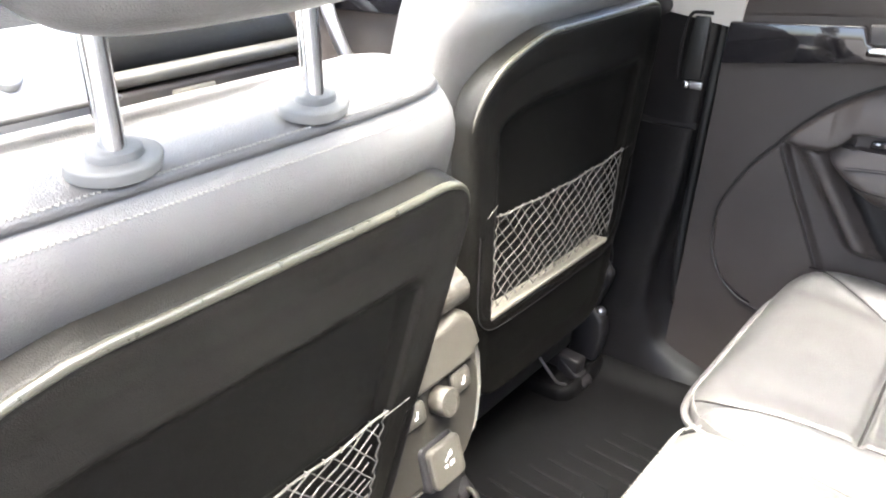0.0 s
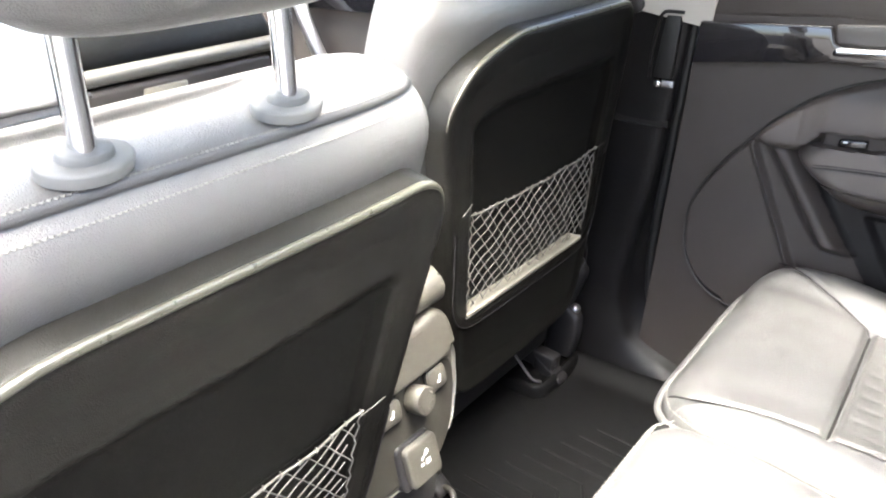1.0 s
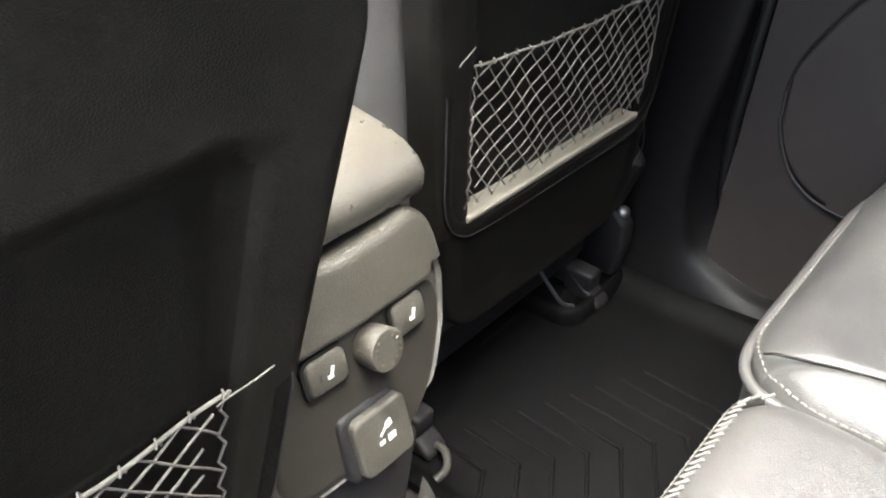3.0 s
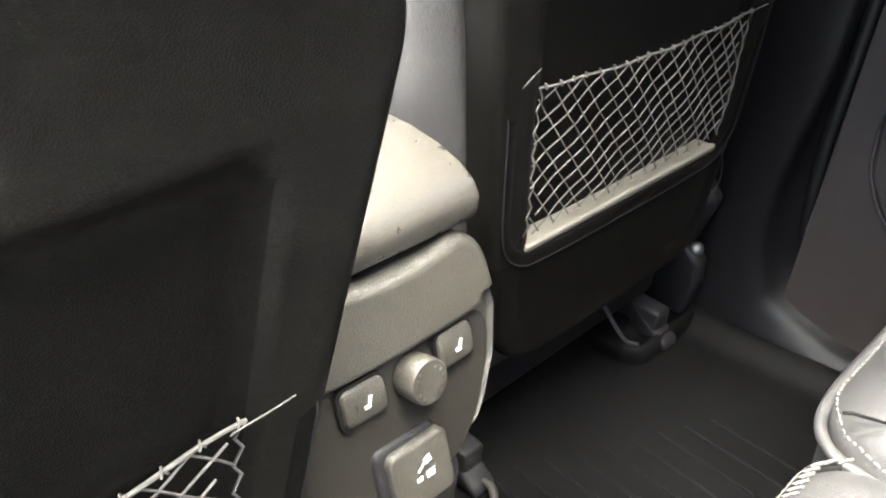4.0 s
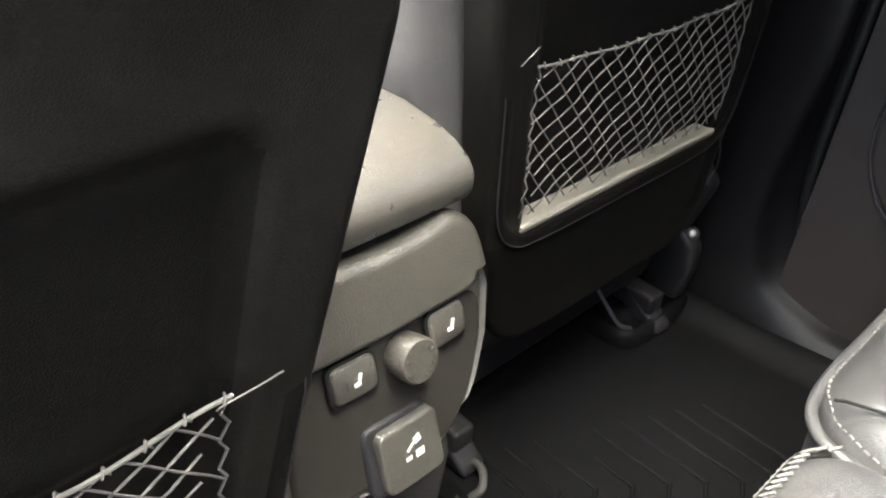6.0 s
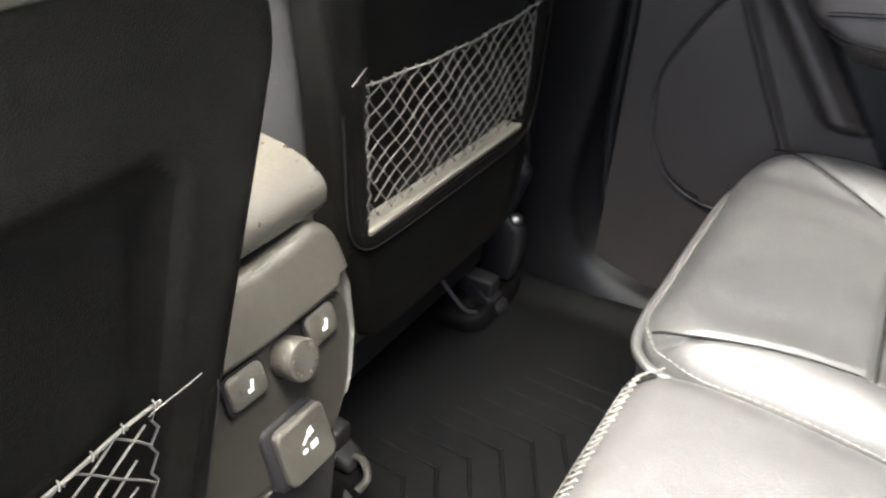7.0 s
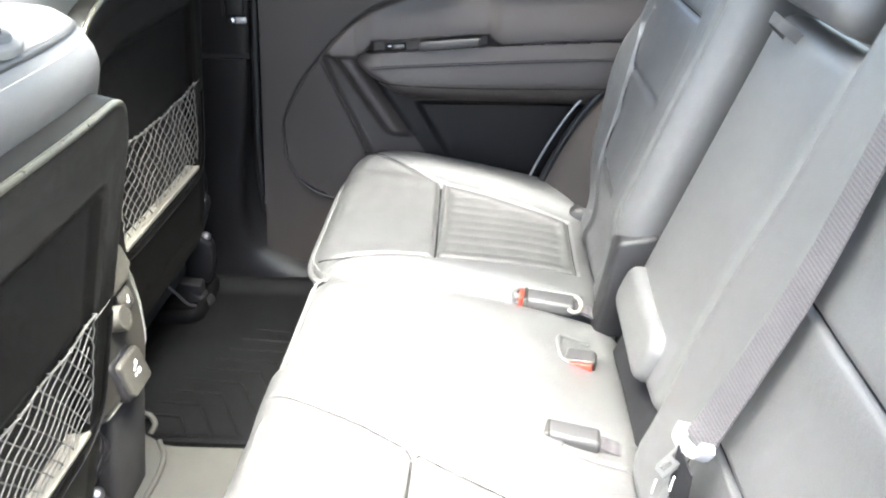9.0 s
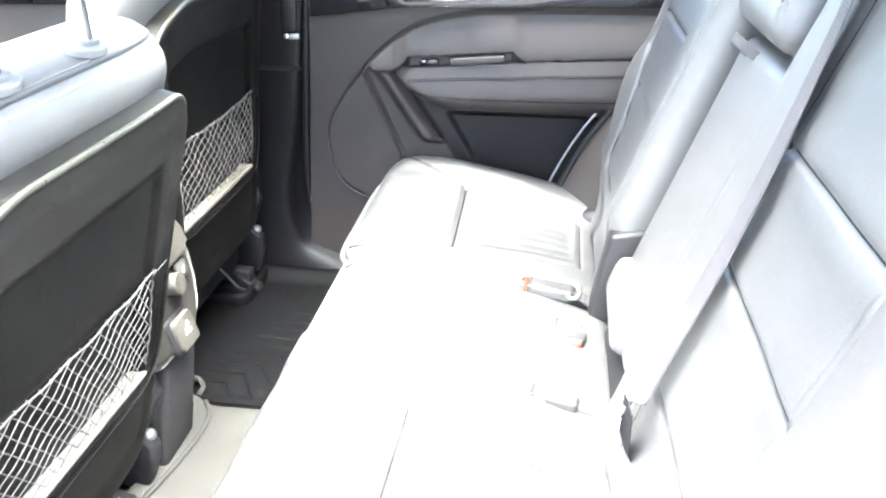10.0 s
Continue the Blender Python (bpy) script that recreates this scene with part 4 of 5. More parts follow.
def buckle(at, turn, label, length=0.085, w=0.042, h=0.024, lie=True):
    ob = thing("belt_buckle", pose(*at, *turn), label, "belt buckle", "rear belt buckles")
    part("housing", box(length, w, h, 0.007, (0.006 + length / 2, 0, 0), segs=4, taper=0.96), BUCKLE, ob)
    if length > 0.08:
        part("loop", tube_data([(length + 0.004 + 0.012 * math.cos(a), 0.026 * math.sin(a), 0.004) for a in [2 * math.pi * k / 20 for k in range(20)]], 0.0036, 8, closed=True), LIT_AND_PALE, ob, "pale plastic loop round the stalk")
    part("release_button", box(0.006, w * 0.82, h * 0.70, 0.002, (0.001, 0, 0.001)), RED, ob, "red release button")
    part("slot_frame", box(0.010, w * 0.98, h * 0.98, 0.004, (0.009, 0, 0)), CONSOLE_FLAT, ob, "pale plastic slot frame")
    part("stalk", ribbon(curve_through([(length * 0.9, 0, 0), (length + 0.03, 0, -0.006), (length + 0.07, 0, -0.03)], 4), (0, 1, 0), w * 0.7, 0.004), WEBBING, ob)
    return ob


buckle((0.594, 0.212, 0.292), (0, 6, -5), "grey belt buckle with red button lying on the cushion")
buckle((0.676, 0.046, 0.268), (0, 8, 78), "grey belt buckle with orange-red button, set in the cushion", 0.040, 0.050, 0.030)
buckle((0.612, -0.108, 0.281), (0, 8, -6), "grey belt buckle with red button, tucked in the seat", 0.075, 0.036, 0.022)


def surround(pts, label):
    ob = thing("buckle_surround", pose(0, 0, 0), label, "seat trim", "buckle surrounds")
    part("rim", tube_data(curve_through(pts, 6), 0.0045, 8), LEATHER, ob)


surround([(0.70, 0.122, 0.262), (0.672, 0.121, 0.273), (0.653, 0.116, 0.280), (0.650, 0.085, 0.281), (0.654, 0.056, 0.279), (0.672, 0.051, 0.272), (0.69, 0.052, 0.266)], "black leather rim round the sunk buckle")
surround([(0.68, -0.078, 0.268), (0.63, -0.083, 0.284), (0.602, -0.090, 0.290), (0.596, -0.106, 0.290), (0.602, -0.126, 0.288), (0.64, -0.133, 0.278)], "black leather rim round the tucked buckle")
surround([(0.70, 0.236, 0.280), (0.64, 0.240, 0.290), (0.598, 0.236, 0.296), (0.584, 0.222, 0.297), (0.586, 0.203, 0.295)], "black leather rim beside the lying buckle")

# plastic corner at the foot of the far backrest
foot = thing("backrest_hinge_cover", pose(0, 0, 0), "dark plastic hinge cover beside the backrest", "hinge cover")
part("cover", prism([(0.71, 0.25), (0.738, 0.424), (0.80, 0.435), (0.80, 0.25)], 0.056, 0.008, pose(0, 0.188, 0)), PLASTIC_SOFT, foot)

# ---------- far rear door ----------
def smooth_table(pts):
    return [(p.x, p.y) for p in curve_through([(a, b, 0) for a, b in pts], 8)]


ARC = smooth_table([(0.079, 0.385), (0.086, 0.425), (0.101, 0.460), (0.135, 0.515), (0.180, 0.569), (0.215, 0.607), (0.26, 0.645), (0.31, 0.674), (0.367, 0.693), (0.43, 0.702), (0.50, 0.707), (1.0, 0.712)])
LOW = smooth_table([(0.079, 0.385), (0.083, 0.335), (0.105, 0.284), (0.128, 0.259), (0.162, 0.241), (0.24, 0.225), (1.0, 0.19)])
ARM_TOP = smooth_table([(0.258, 0.566), (0.264, 0.574), (0.285, 0.580), (0.36, 0.584), (0.51, 0.595), (0.75, 0.607), (1.0, 0.614)])
ARM_LOW = smooth_table([(0.258, 0.566), (0.266, 0.546), (0.285, 0.526), (0.31, 0.505), (0.345, 0.485), (0.42, 0.475), (0.72, 0.468), (1.0, 0.466)])


def ridge_x(z):
    return 0.180 + (0.568 - z) * 0.425


def door_face(x, z, n):
    return Vector((x, 0.725 - 0.05 * (z - 0.58) - n, z))


def door_prof(x, z):
    if x < 0.079:
        return 0.0
    edge = min(table_at(ARC, x) - z, z - table_at(LOW, x), (x - 0.079) * 1.2) * 0.75
    inside = smooth_step(-0.002, 0.008, edge)
    n = 0.010 * inside
    # ridge between the loudspeaker and the valley in front of the strut
    rx = ridge_x(z)
    low_part = smooth_step(0.578, 0.555, z)
    n += (0.007 * math.exp(-((x - rx) / 0.005) ** 2) - 0.012 * smooth_step(0.0, 0.010, x - rx)) * inside * low_part
    # band under the arc, rolling out towards its lower edge
    low_edge = (table_at(ARM_TOP, x) if x > 0.258 else 0.566) + 0.020 * smooth_step(0.27, 0.30, x) * smooth_step(0.56, 0.525, x)
    band = smooth_step(-0.006, 0.004, z - low_edge) * smooth_step(0.0, 0.045, x - rx + 0.010)
    n += 0.030 * inside * band * smooth_step(0.115, 0.0, z - low_edge)
    # strut running down from the band
    sx = 0.238 + 0.63 * (0.56 - z)
    strut = math.exp(-(abs(x - sx) / 0.021) ** 3) * smooth_step(0.385, 0.412, z) * smooth_step(0.585, 0.560, z)
    n = max(n, (0.002 + 0.036 * strut) * (1 if strut > 0.01 else 0))
    # padded armrest: a slanting face above, turned under below
    if x > 0.2585:
        za, zb = table_at(ARM_LOW, x), table_at(ARM_TOP, x)
        q = (z - za) / max(zb - za, 0.004)
        k = min(1.0, (x - 0.258) / 0.075)
        grow = math.sqrt(1 - (1 - k) ** 2)
        if 0 < q <= 1:
            out = math.sin(min(1, q / 0.40) * math.pi / 2) ** 0.75 if q < 0.40 else 1 - 0.40 * ((q - 0.40) / 0.60) ** 1.4
            n = max(n * smooth_step(0.06, 0.0, q), 0.008 + 0.052 * grow * out)
        elif q > 1:
            # slot for the switch and the grip
            slot = smooth_step(0.0, 0.006, min(x - 0.290, 0.535 - x)) * smooth_step(0.026, 0.020, z - zb)
            n = n * (1 - slot) + 0.022 * slot
    # pocket below the armrest
    n -= 0.014 * smooth_step(0.0, 0.02, x - 0.37 - 0.55 * max(0.0, 0.46 - z)) * smooth_step(0.470, 0.455, z) * inside
    return n


door = thing("rear_door", pose(0, 0, 0), "dark grey-brown plastic rear door trim with padded armrest", "car door")
dx0, dx1, dz0, dz1 = 0.068, 1.00, 0.0, 0.80
nx, nz = 300, 380


def in_arc(x, z):
    return x > 0.079 and table_at(LOW, x) < z < table_at(ARC, x)


def door_piece(inner):
    ids, verts, faces = {}, [], []

    def at(i, j):
        z = dz0 + (dz1 - dz0) * j / nz
        left = 0.087 * z
        return left + (dx1 - left) * (i / nx) ** 1.35, z

    def vid(i, j):
        if (i, j) not in ids:
            x, z = at(i, j)
            ids[i, j] = len(verts)
            verts.append(door_face(x, z, door_prof(x, z)))
        return ids[i, j]

    for j in range(nz):
        for i in range(nx):
            if in_arc(*at(i + 0.5, j + 0.5)) == inner:
                faces.append((vid(i, j), vid(i + 1, j), vid(i + 1, j + 1), vid(i, j + 1)))
    return verts, faces


trim = part("door_panel", door_piece(False), DOOR_PLASTIC, door)
insert = part("door_insert", door_piece(True), DOOR_DARK, door, "darker grained lower trim with armrest, shade below it painted in")
# shade below the armrest, painted by giving these faces a near-black plastic
insert.data.materials.append(PILLAR_AND_SHADE)
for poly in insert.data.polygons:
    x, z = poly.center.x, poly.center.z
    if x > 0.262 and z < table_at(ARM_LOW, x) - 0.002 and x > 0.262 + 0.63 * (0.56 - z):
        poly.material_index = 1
part("door_core", box(dx1 - dx0, 0.02, dz1 - dz0, 0, ((dx0 + dx1) / 2, 0.765, (dz0 + dz1) / 2)), PLASTIC_SOFT, door)


def door_line(pts, r, n=8):
    return curve_through([door_face(x, z, k) for x, z, k in pts], n)


part("speaker_ring", tube_data(door_line([(0.080, 0.39, 0.004), (0.083, 0.335, 0.006), (0.105, 0.284, 0.007), (0.128, 0.259, 0.008), (0.162, 0.241, 0.008), (0.24, 0.225, 0.008)], 0), 0.0022, 8), BUCKLE, trim, "thin grey ring edging the loudspeaker")
part("insert_seam", tube_data([door_face(x, z, 0.0035) for x, z in ARC if x < 0.6], 0.0022, 6), RUBBER_SEAL, trim, "dark gap round the insert")
# the ridge's edge highlight, painted as a thin paler tube
part("ridge_highlight", tube_data([door_face(ridge_x(z), z, door_prof(ridge_x(z), z) + 0.0003) for z in [0.32 + 0.235 * k / 20 for k in range(21)]], 0.0012, 6), BUCKLE, trim)


def arm_line(pts, r, name, mat):
    line = curve_through([(x, z, 0) for x, z in pts], 10)
    part(name, tube_data([door_face(p.x, p.y, door_prof(p.x, p.y) + r * 0.4) for p in line], r, 6), mat, trim)


arm_line([(0.292, 0.549), (0.33, 0.553), (0.45, 0.559), (0.60, 0.566), (0.80, 0.573)], 0.0011, "arm_stitching", LEATHER_SEAM)
arm_line([(0.292, 0.553), (0.33, 0.557), (0.45, 0.563), (0.60, 0.570), (0.80, 0.577)], 0.0008, "arm_stitching", LEATHER_SEAM)
arm_line([(0.292, 0.530), (0.33, 0.521), (0.45, 0.515), (0.60, 0.514), (0.80, 0.516)], 0.0016, "arm_stitching", LEATHER_SEAM)
part("grip_insert", prism([(0.390, 0.587), (0.391, 0.604), (0.515, 0.614), (0.512, 0.597)], 0.020, 0.004, pose(0, 0.690, 0)), BUCKLE, trim, "grey grip insert")
part("window_switch", prism([(0.318, 0.584), (0.320, 0.597), (0.362, 0.600), (0.362, 0.587)], 0.012, 0.003, pose(0, 0.698, 0)), GLOSS, trim, "small dark window switch")
part("switch_mark", box(0.006, 0.002, 0.002, 0, (0.330, 0.691, 0.594)), WHITE, trim)
# gloss strip, inner handle and the sill cap above
part("gloss_strip", prism([(0.064, 0.686), (0.071, 0.756), (0.276, 0.767), (0.284, 0.742), (0.30, 0.735), (1.0, 0.742), (1.0, 0.718), (0.28, 0.711)], 0.02, 0.003, pose(0, 0.710, 0)), GLOSS, trim, "gloss black trim strip")
part("handle_cup", prism([(0.284, 0.738), (0.280, 0.768), (0.46, 0.783), (0.455, 0.742)], 0.010, 0.004, pose(0, 0.716, 0)), BUCKLE, trim)
part("door_handle", prism([(0.284, 0.724), (0.287, 0.738), (0.40, 0.742), (0.47, 0.744), (0.475, 0.734), (0.40, 0.727)], 0.022, 0.005, pose(0, 0.699, 0)), CHROME, trim, "bright chrome inner door handle")
part("sill_cap", prism([(0.070, 0.760), (0.072, 0.85), (1.05, 0.86), (1.05, 0.79), (0.276, 0.771)], 0.05, 0.012, pose(0, 0.738, 0)), DOOR_PLASTIC, door)
part("door_seal", tube_data(curve_through([(0.060, 0.738, 0.86), (0.046, 0.742, 0.70), (0.028, 0.748, 0.50), (0.012, 0.755, 0.30), (0.020, 0.763, 0.18), (0.070, 0.770, 0.11), (0.15, 0.772, 0.085), (0.30, 0.772, 0.07)], 8), 0.009, 10), RUBBER_SEAL, door, "black rubber door seal")
part("seal_lip", tube_data(curve_through([(0.073, 0.722, 0.86), (0.060, 0.726, 0.70), (0.044, 0.736, 0.50), (0.026, 0.746, 0.30), (0.018, 0.750, 0.21)], 8), 0.0022, 6), SATIN, door)

part("door_jamb", box(0.12, 0.02, 0.85, 0, (0.05, 0.785, 0.43)), RUBBER_SEAL, door)
# bright curved strip and arch trim at the door's rear edge
arch = thing("wheel_arch_trim", pose(0, 0, 0), "grey plastic wheel arch trim beside the seat", "trim panel")


def arch_face(s, t):
    """s along the curved lower edge, t from the door inwards."""
    x, z = 0.622 + 0.20 * s + 0.05 * t, 0.255 + 0.275 * math.sin(s * math.pi / 2) ** 0.9
    return Vector((x + 0.11 * t * (1 - s), 0.690 - 0.17 * t, z - 0.06 * t * t))


part("arch", sheet(arch_face, 16, 12, 0.02, (0, 0.3, -1)), DOOR_PLASTIC, arch)
part("bright_edge", tube_data([arch_face(0.02 + 0.9 * k / 14, -0.03) + Vector((-0.012, 0, 0.006)) for k in range(15)], 0.0030, 8), SATIN, arch, "thin bright sill edge")
part("arch_seal", tube_data([arch_face(0.02 + 0.9 * k / 14, 0.06) + Vector((0, 0, 0.004)) for k in range(15)], 0.008, 8), RUBBER_SEAL, arch)
part("arch_foot", box(0.22, 0.12, 0.22, 0.03, (0.80, 0.62, 0.18)), PLASTIC_SOFT, arch)

# ---------- far door pillar ----------
pillar = thing("pillar_trim", pose(0, 0, 0), "dark plastic door pillar trim with belt slot", "pillar trim")


def pillar_sheet(rows, steps=6):
    """rows: (inner, ridge, outer) points; the surface bulges between them."""
    lines = []
    for inner, ridge, outer in rows:
        a, r, o = Vector(inner), Vector(ridge), Vector(outer)
        lines.append(curve_through([a, a.lerp(r, 0.55) + Vector((0, -0.010, 0)), r + Vector((0, -0.006, 0)), r.lerp(o, 0.30) + Vector((0, 0.004, 0)), o], 5))
    cols = [curve_through([line[k] for line in lines], steps) for k in range(len(lines[0]))]
    nu, nv = len(cols) - 1, len(cols[0]) - 1
    return sheet(lambda s, t: cols[round(s * nu)][round(t * nv)], nu, nv, 0.02, (0, 1, 0))


lower = [((0.60, 0.700, 0.0), (0.60, 0.735, 0.043), (0.61, 0.79, 0.065)), ((0.20, 0.700, 0.0), (0.20, 0.735, 0.045), (0.22, 0.79, 0.075)), ((0.10, 0.700, 0.0), (0.11, 0.735, 0.046), (0.13, 0.79, 0.085)),
         ((0.02, 0.705, 0.0), (0.058, 0.735, 0.055), (0.095, 0.79, 0.11)), ((-0.05, 0.712, 0.005), (0.006, 0.735, 0.075), (0.058, 0.79, 0.14)), ((-0.13, 0.72, 0.03), (-0.021, 0.735, 0.10), (0.036, 0.79, 0.17)),
         ((-0.16, 0.73, 0.09), (-0.036, 0.735, 0.145), (0.022, 0.79, 0.20)), ((-0.16, 0.735, 0.18), (-0.041, 0.735, 0.19), (0.016, 0.79, 0.235)), ((-0.15, 0.737, 0.27), (-0.035, 0.735, 0.27), (0.016, 0.79, 0.29)),
         ((-0.135, 0.737, 0.36), (-0.016, 0.735, 0.36), (0.022, 0.79, 0.37)), ((-0.12, 0.735, 0.46), (0.003, 0.733, 0.46), (0.034, 0.79, 0.465)), ((-0.11, 0.733, 0.557), (0.014, 0.731, 0.557), (0.044, 0.79, 0.558))]
part("lower_trim", pillar_sheet(lower), PILLAR_AND_SHADE, pillar)
upper = [((-0.105, 0.737, 0.566), (0.017, 0.735, 0.566), (0.046, 0.79, 0.566)), ((-0.095, 0.734, 0.64), (0.026, 0.732, 0.64), (0.054, 0.785, 0.64)), ((-0.085, 0.732, 0.70), (0.036, 0.730, 0.70), (0.060, 0.78, 0.70)),
         ((-0.075, 0.722, 0.80), (0.048, 0.720, 0.80), (0.07, 0.77, 0.80)), ((-0.06, 0.70, 0.90), (0.062, 0.698, 0.90), (0.085, 0.75, 0.90))]
part("upper_trim", pillar_sheet(upper), PILLAR_AND_SHADE, pillar)
part("split_line", box(0.12, 0.01, 0.012, 0, (-0.035, 0.735, 0.5615)), RUBBER_SEAL, pillar)
part("belt_slot", prism([(-0.006, 0.650), (0.008, 0.760), (0.036, 0.760), (0.028, 0.650)], 0.012, 0.003, pose(0, 0.714, 0)), RUBBER_SEAL, pillar, "dark belt slot")
part("slot_rim", tube_data(curve_through([(-0.012, 0.709, 0.648), (-0.010, 0.706, 0.70), (0.000, 0.702, 0.752), (0.004, 0.702, 0.762), (0.012, 0.704, 0.766), (0.040, 0.706, 0.766)], 5), 0.0030, 8), PILLAR_AND_SHADE, pillar, "raised rim of the belt slot")
bolt = part("anchor_bolt", lathe([(0.0085, 0), (0.0085, 0.006), (0.004, 0.010), (0.0, 0.010)], 14, pose(0.004, 0.714, 0.640, 90, 0, 0)), CHROME, pillar, "shiny anchor bolt")
part("bolt_plate", box(0.034, 0.006, 0.014, 0.003, (0.016, 0.713, 0.640)), SATIN, pillar)
part("top_button", lathe([(0.018, 0), (0.018, 0.006), (0.012, 0.010), (0, 0.010)], 20, pose(-0.05, 0.705, 0.775, 90, 0, 0)), PLASTIC_SOFT, pillar)
# ---------- floor mats ----------
mat_thing = thing("floor_mat", pose(0, 0, 0), "black ribbed rubber floor mat with raised rim", "floor mat", "floor mats")
def mat_prof(u, v, d):
    y = 0.434 + v
    rim = 0.008 * smooth_step(0.03, 0.012, d) * smooth_step(0.64, 0.60, y)
    return 0.004 + rim + 0.026 * smooth_step(0.660, 0.715, y)


verts, faces = padded(0.58, 0.583, 0.05, mat_prof, 0.002, lambda u, v, n: Vector((0.07 + u, 0.434 + v, 0.004 + n)), 0.01)
part("tray", (verts, faces), RUBBER, mat_thing)
# nested bent ribs
for k in range(9):
    bx, by = -0.033 + 0.0288 * k, 0.218 + 0.0362 * k
    arm = 0.085 + 0.010 * k
    run = (by - 0.160) / 0.86
    pts = [(bx - arm, by + arm * 0.10, 0.0062), (bx - 0.010, by + 0.002, 0.0085), (bx, by, 0.0085), (bx + 0.005, by - 0.009, 0.0085), (bx + run * 0.25, by - run * 0.43, 0.0085), (bx + run * 0.50, by - run * 0.86, 0.0085)]
    pts = [(min(0.30, max(-0.19, x)), min(0.64, y), z) for x, y, z in pts]
    part("rib", tube_data(curve_through(pts, 5), 0.0032, 8), RUBBER, mat_thing)
# raised step moulded round the seat's rail
part("mat_step", padded(0.17, 0.19, 0.035, lambda u, v, d: 0.030 - edge_round(d, 0.016) - 0.010 * smooth_step(0.012, 0.022, d) * smooth_step(0.05, 0.04, d), 0.0, lambda u, v, n: Vector((-0.185 + u, 0.632 + v, 0.006 + n)), 0.006), RUBBER, mat_thing)
tunnel = thing("tunnel_mat", pose(0, 0, 0), "dusty grey rubber mat on the floor tunnel", "floor mat")
FRONT = [(-0.044, 0.141, 0.014), (-0.020, 0.10, 0.014), (-0.014, 0.04, 0.014), (-0.022, -0.05, 0.014), (-0.040, -0.145, 0.014)]
front_line = curve_through(FRONT, 6)


def tunnel_cover(s, t):
    p = front_line[round(s * (len(front_line) - 1))]
    return Vector((p.x + (0.36 - p.x) * t, p.y + 0.004 * t, 0.016 - 0.006 * smooth_step(0.0, 0.06, t) - 0.004 * abs(2 * s - 1) ** 6))


part("cover", sheet(tunnel_cover, len(front_line) - 1, 24, 0.010, (0, 0, -1)), DUSTY_RUBBER, tunnel)
part("front_ridge", tube_data([p + Vector((0.001, 0, 0.002)) for p in front_line], 0.0055, 10), DUSTY_RUBBER, tunnel, "raised front ridge")


def tunnel_lip(s, t):
    p = front_line[round(s * (len(front_line) - 1))]
    return p + Vector((-0.034 * t, 0.012 * t * (1 - 2 * s), 0.020 * t - 0.010 * t * t))


part("front_lip", sheet(tunnel_lip, len(front_line) - 1, 6, 0.006, (0, 0, -1)), DUSTY_RUBBER, tunnel, "slanting front lip against the console")
part("corner_loop", tube_data(curve_through([(-0.115, 0.190, 0.010), (-0.104, 0.203, 0.022), (-0.082, 0.200, 0.027), (-0.066, 0.184, 0.020), (-0.070, 0.168, 0.010)], 6), 0.0055, 10), DUSTY_RUBBER, tunnel, "small moulded loop")
# ---------- dashboard ----------
dash = thing("dashboard", pose(0, 0, 0), "dark dashboard with glove box", "dashboard")
part("dash_body", prism([(-0.80, 0.36), (-0.755, 0.69), (-0.80, 0.74), (-0.95, 0.80), (-1.45, 0.80), (-1.45, 0.30)], 1.22, 0.02, pose(0, -0.10, 0)), PLASTIC, dash)
glove = part("glove_box", prism([(-0.765, 0.40), (-0.738, 0.642), (-0.76, 0.647), (-0.80, 0.40)], 0.42, 0.008, pose(0, 0.265, 0)), DOOR_PLASTIC, dash, "grey glove box door")
part("glove_lid_edge", prism([(-0.748, 0.649), (-0.736, 0.653), (-0.738, 0.672), (-0.77, 0.682), (-0.78, 0.649)], 0.46, 0.006, pose(0, 0.275, 0)), CONSOLE, dash)
lock = part("glove_latch", box(0.012, 0.095, 0.036, 0.004, (-0.742, 0.214, 0.614), (0, 6, 0)), LIT_AND_PALE, dash, "small latch plate with keyhole")
part("keyhole", lathe([(0.007, 0), (0.007, 0.004), (0.003, 0.004)], 14, pose(-0.737, 0.213, 0.614, 0, 90, 0)), SATIN, lock)
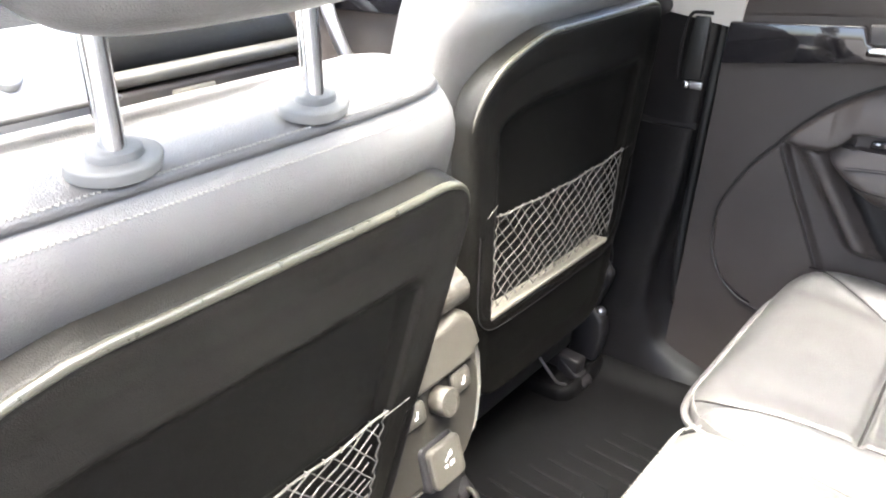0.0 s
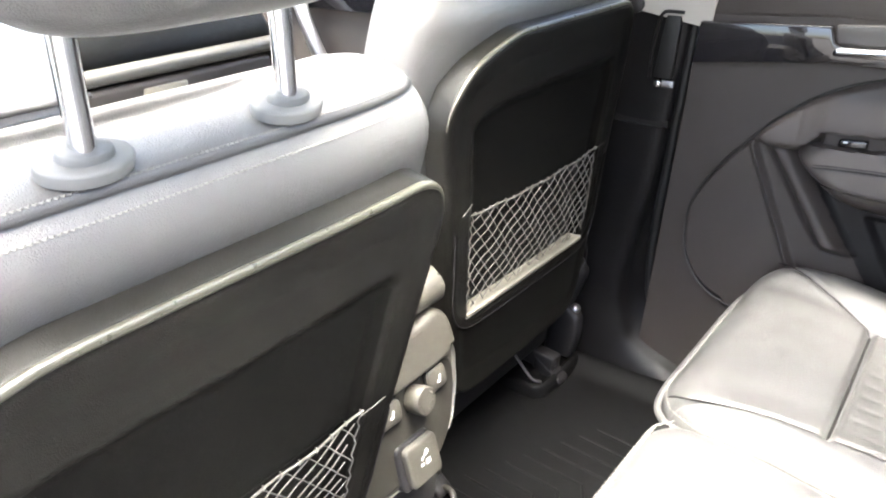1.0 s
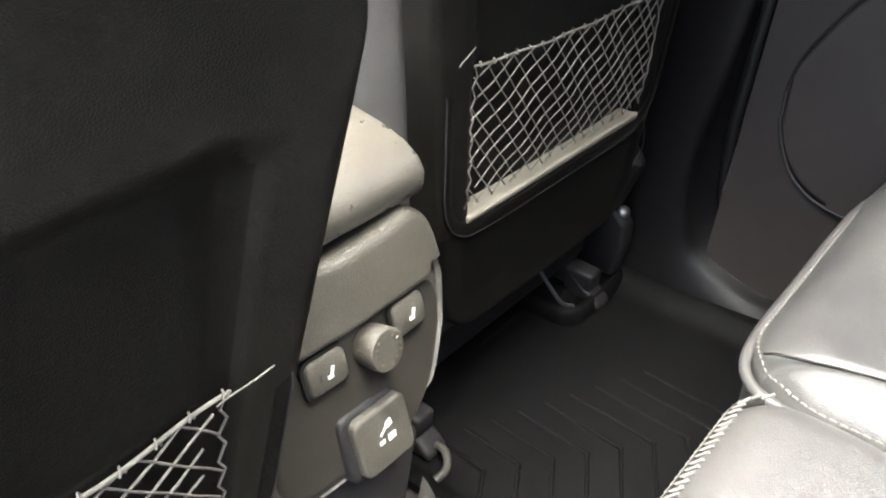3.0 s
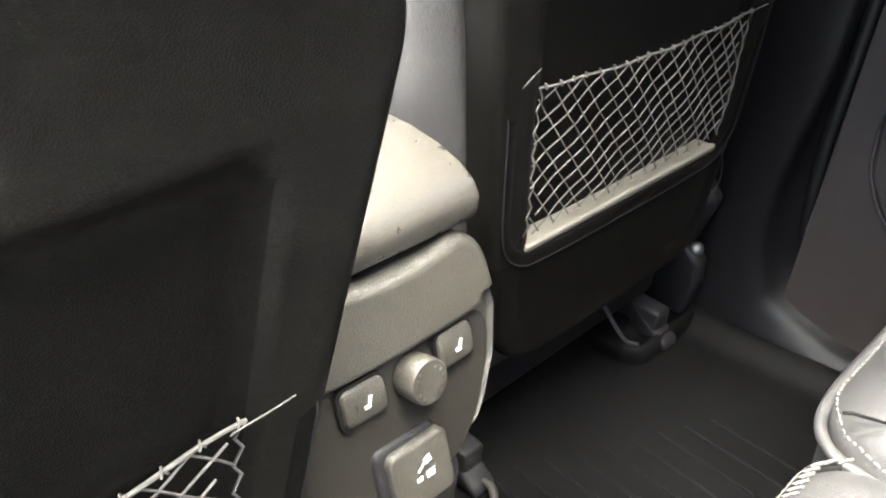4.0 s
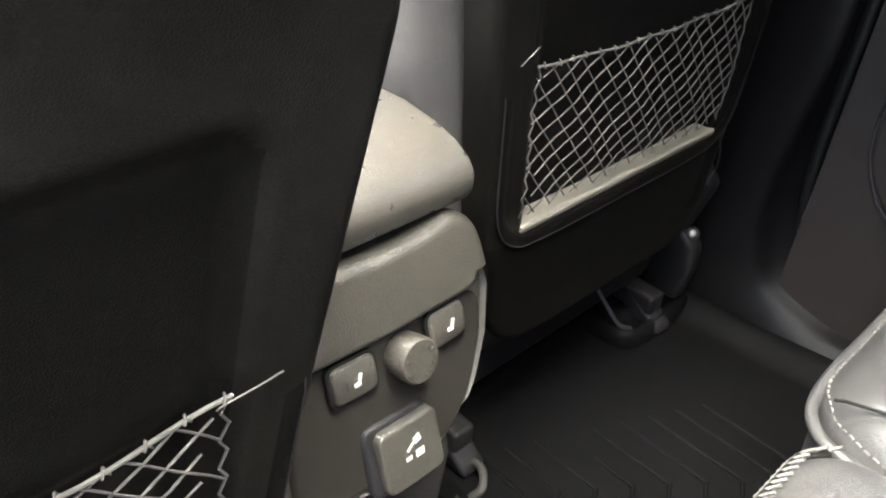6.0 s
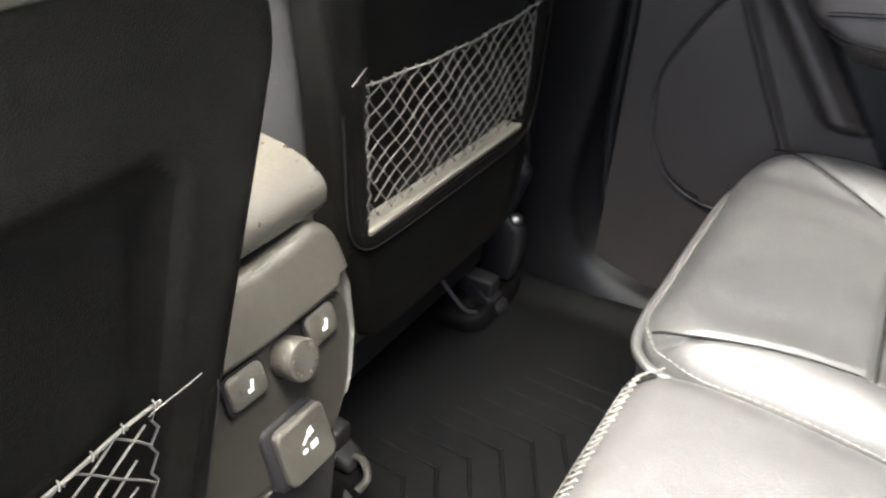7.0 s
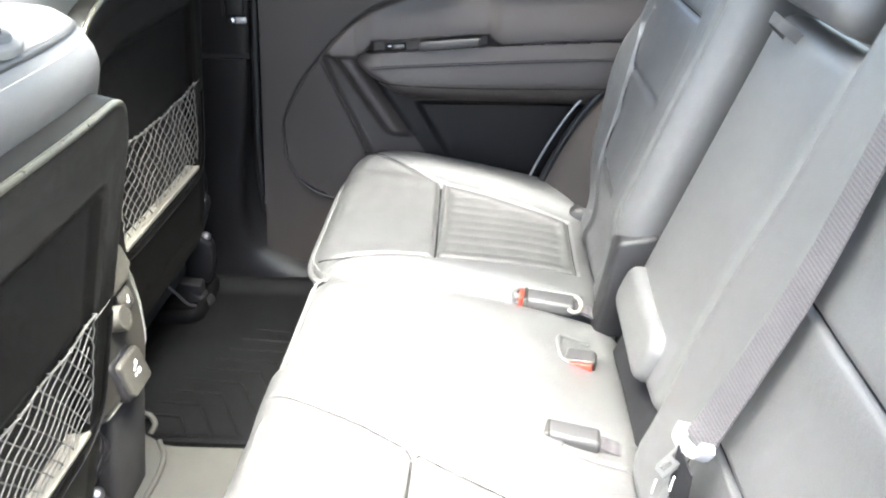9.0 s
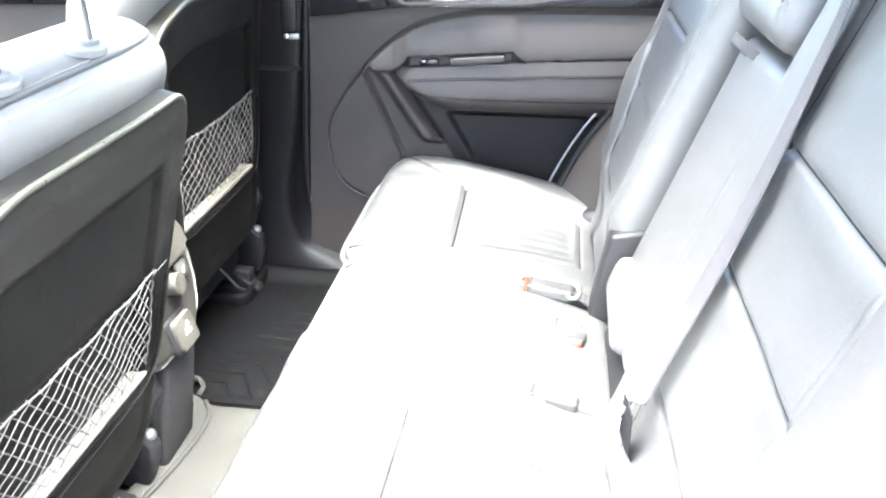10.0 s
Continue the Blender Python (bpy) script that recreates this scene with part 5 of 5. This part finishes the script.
stack = part("switch_panel", prism([(-0.70, 0.44), (-0.70, 0.66), (-0.78, 0.76), (-0.86, 0.76), (-0.86, 0.44)], 0.26, 0.012, pose(0, -0.10, 0)), SATIN, dash, "silver centre stack with switches")
for k in range(3):
    sw = part("switch", box(0.012, 0.060, 0.034, 0.003, (-0.698, -0.165 + 0.068 * k, 0.600)), GLOSS, stack, "dark switch in a pale frame")
    part("switch_mark", box(0.003, 0.034, 0.006, 0, (-0.6905, -0.165 + 0.068 * k, 0.592)), WHITE, sw)
    part("switch_mark", box(0.003, 0.010, 0.012, 0, (-0.6905, -0.165 + 0.068 * k, 0.604)), WHITE, sw)
part("ledge", box(0.05, 0.27, 0.012, 0.004, (-0.70, -0.10, 0.628)), SATIN, stack)
part("ledge", box(0.05, 0.27, 0.010, 0.004, (-0.705, -0.10, 0.655)), BUCKLE, stack)
part("dial", lathe([(0.022, 0), (0.022, 0.012), (0.019, 0.015), (0, 0.015)], 24, pose(-0.735, -0.12, 0.705, 0, 50, 0)), SATIN, stack)

# far front door, seen ahead of the seats
fdoor = thing("front_door", pose(0, 0, 0), "dark front door trim with silver pull handle", "car door")
part("door_panel", sheet(lambda s, t: Vector((-1.30 + 1.16 * s, 0.735 - 0.03 * math.sin(math.pi * t), 0.06 + 0.76 * t)), 20, 20, 0.03, (0, 1, 0)), DOOR_PLASTIC, fdoor)
part("gloss_strip", prism([(-0.98, 0.70), (-0.98, 0.775), (-0.20, 0.775), (-0.20, 0.71)], 0.02, 0.004, pose(0, 0.70, 0)), GLOSS, fdoor)
part("door_handle", prism([(-0.62, 0.72), (-0.62, 0.765), (-0.40, 0.765), (-0.40, 0.72)], 0.02, 0.008, pose(0, 0.69, 0)), CHROME, fdoor, "chrome inner handle")
part("pull_handle", tube_data(curve_through([(-0.84, 0.70, 0.74), (-0.83, 0.655, 0.73), (-0.79, 0.64, 0.66), (-0.75, 0.66, 0.56), (-0.73, 0.70, 0.52)], 6), 0.016, 10), SATIN, fdoor, "silver grab handle")
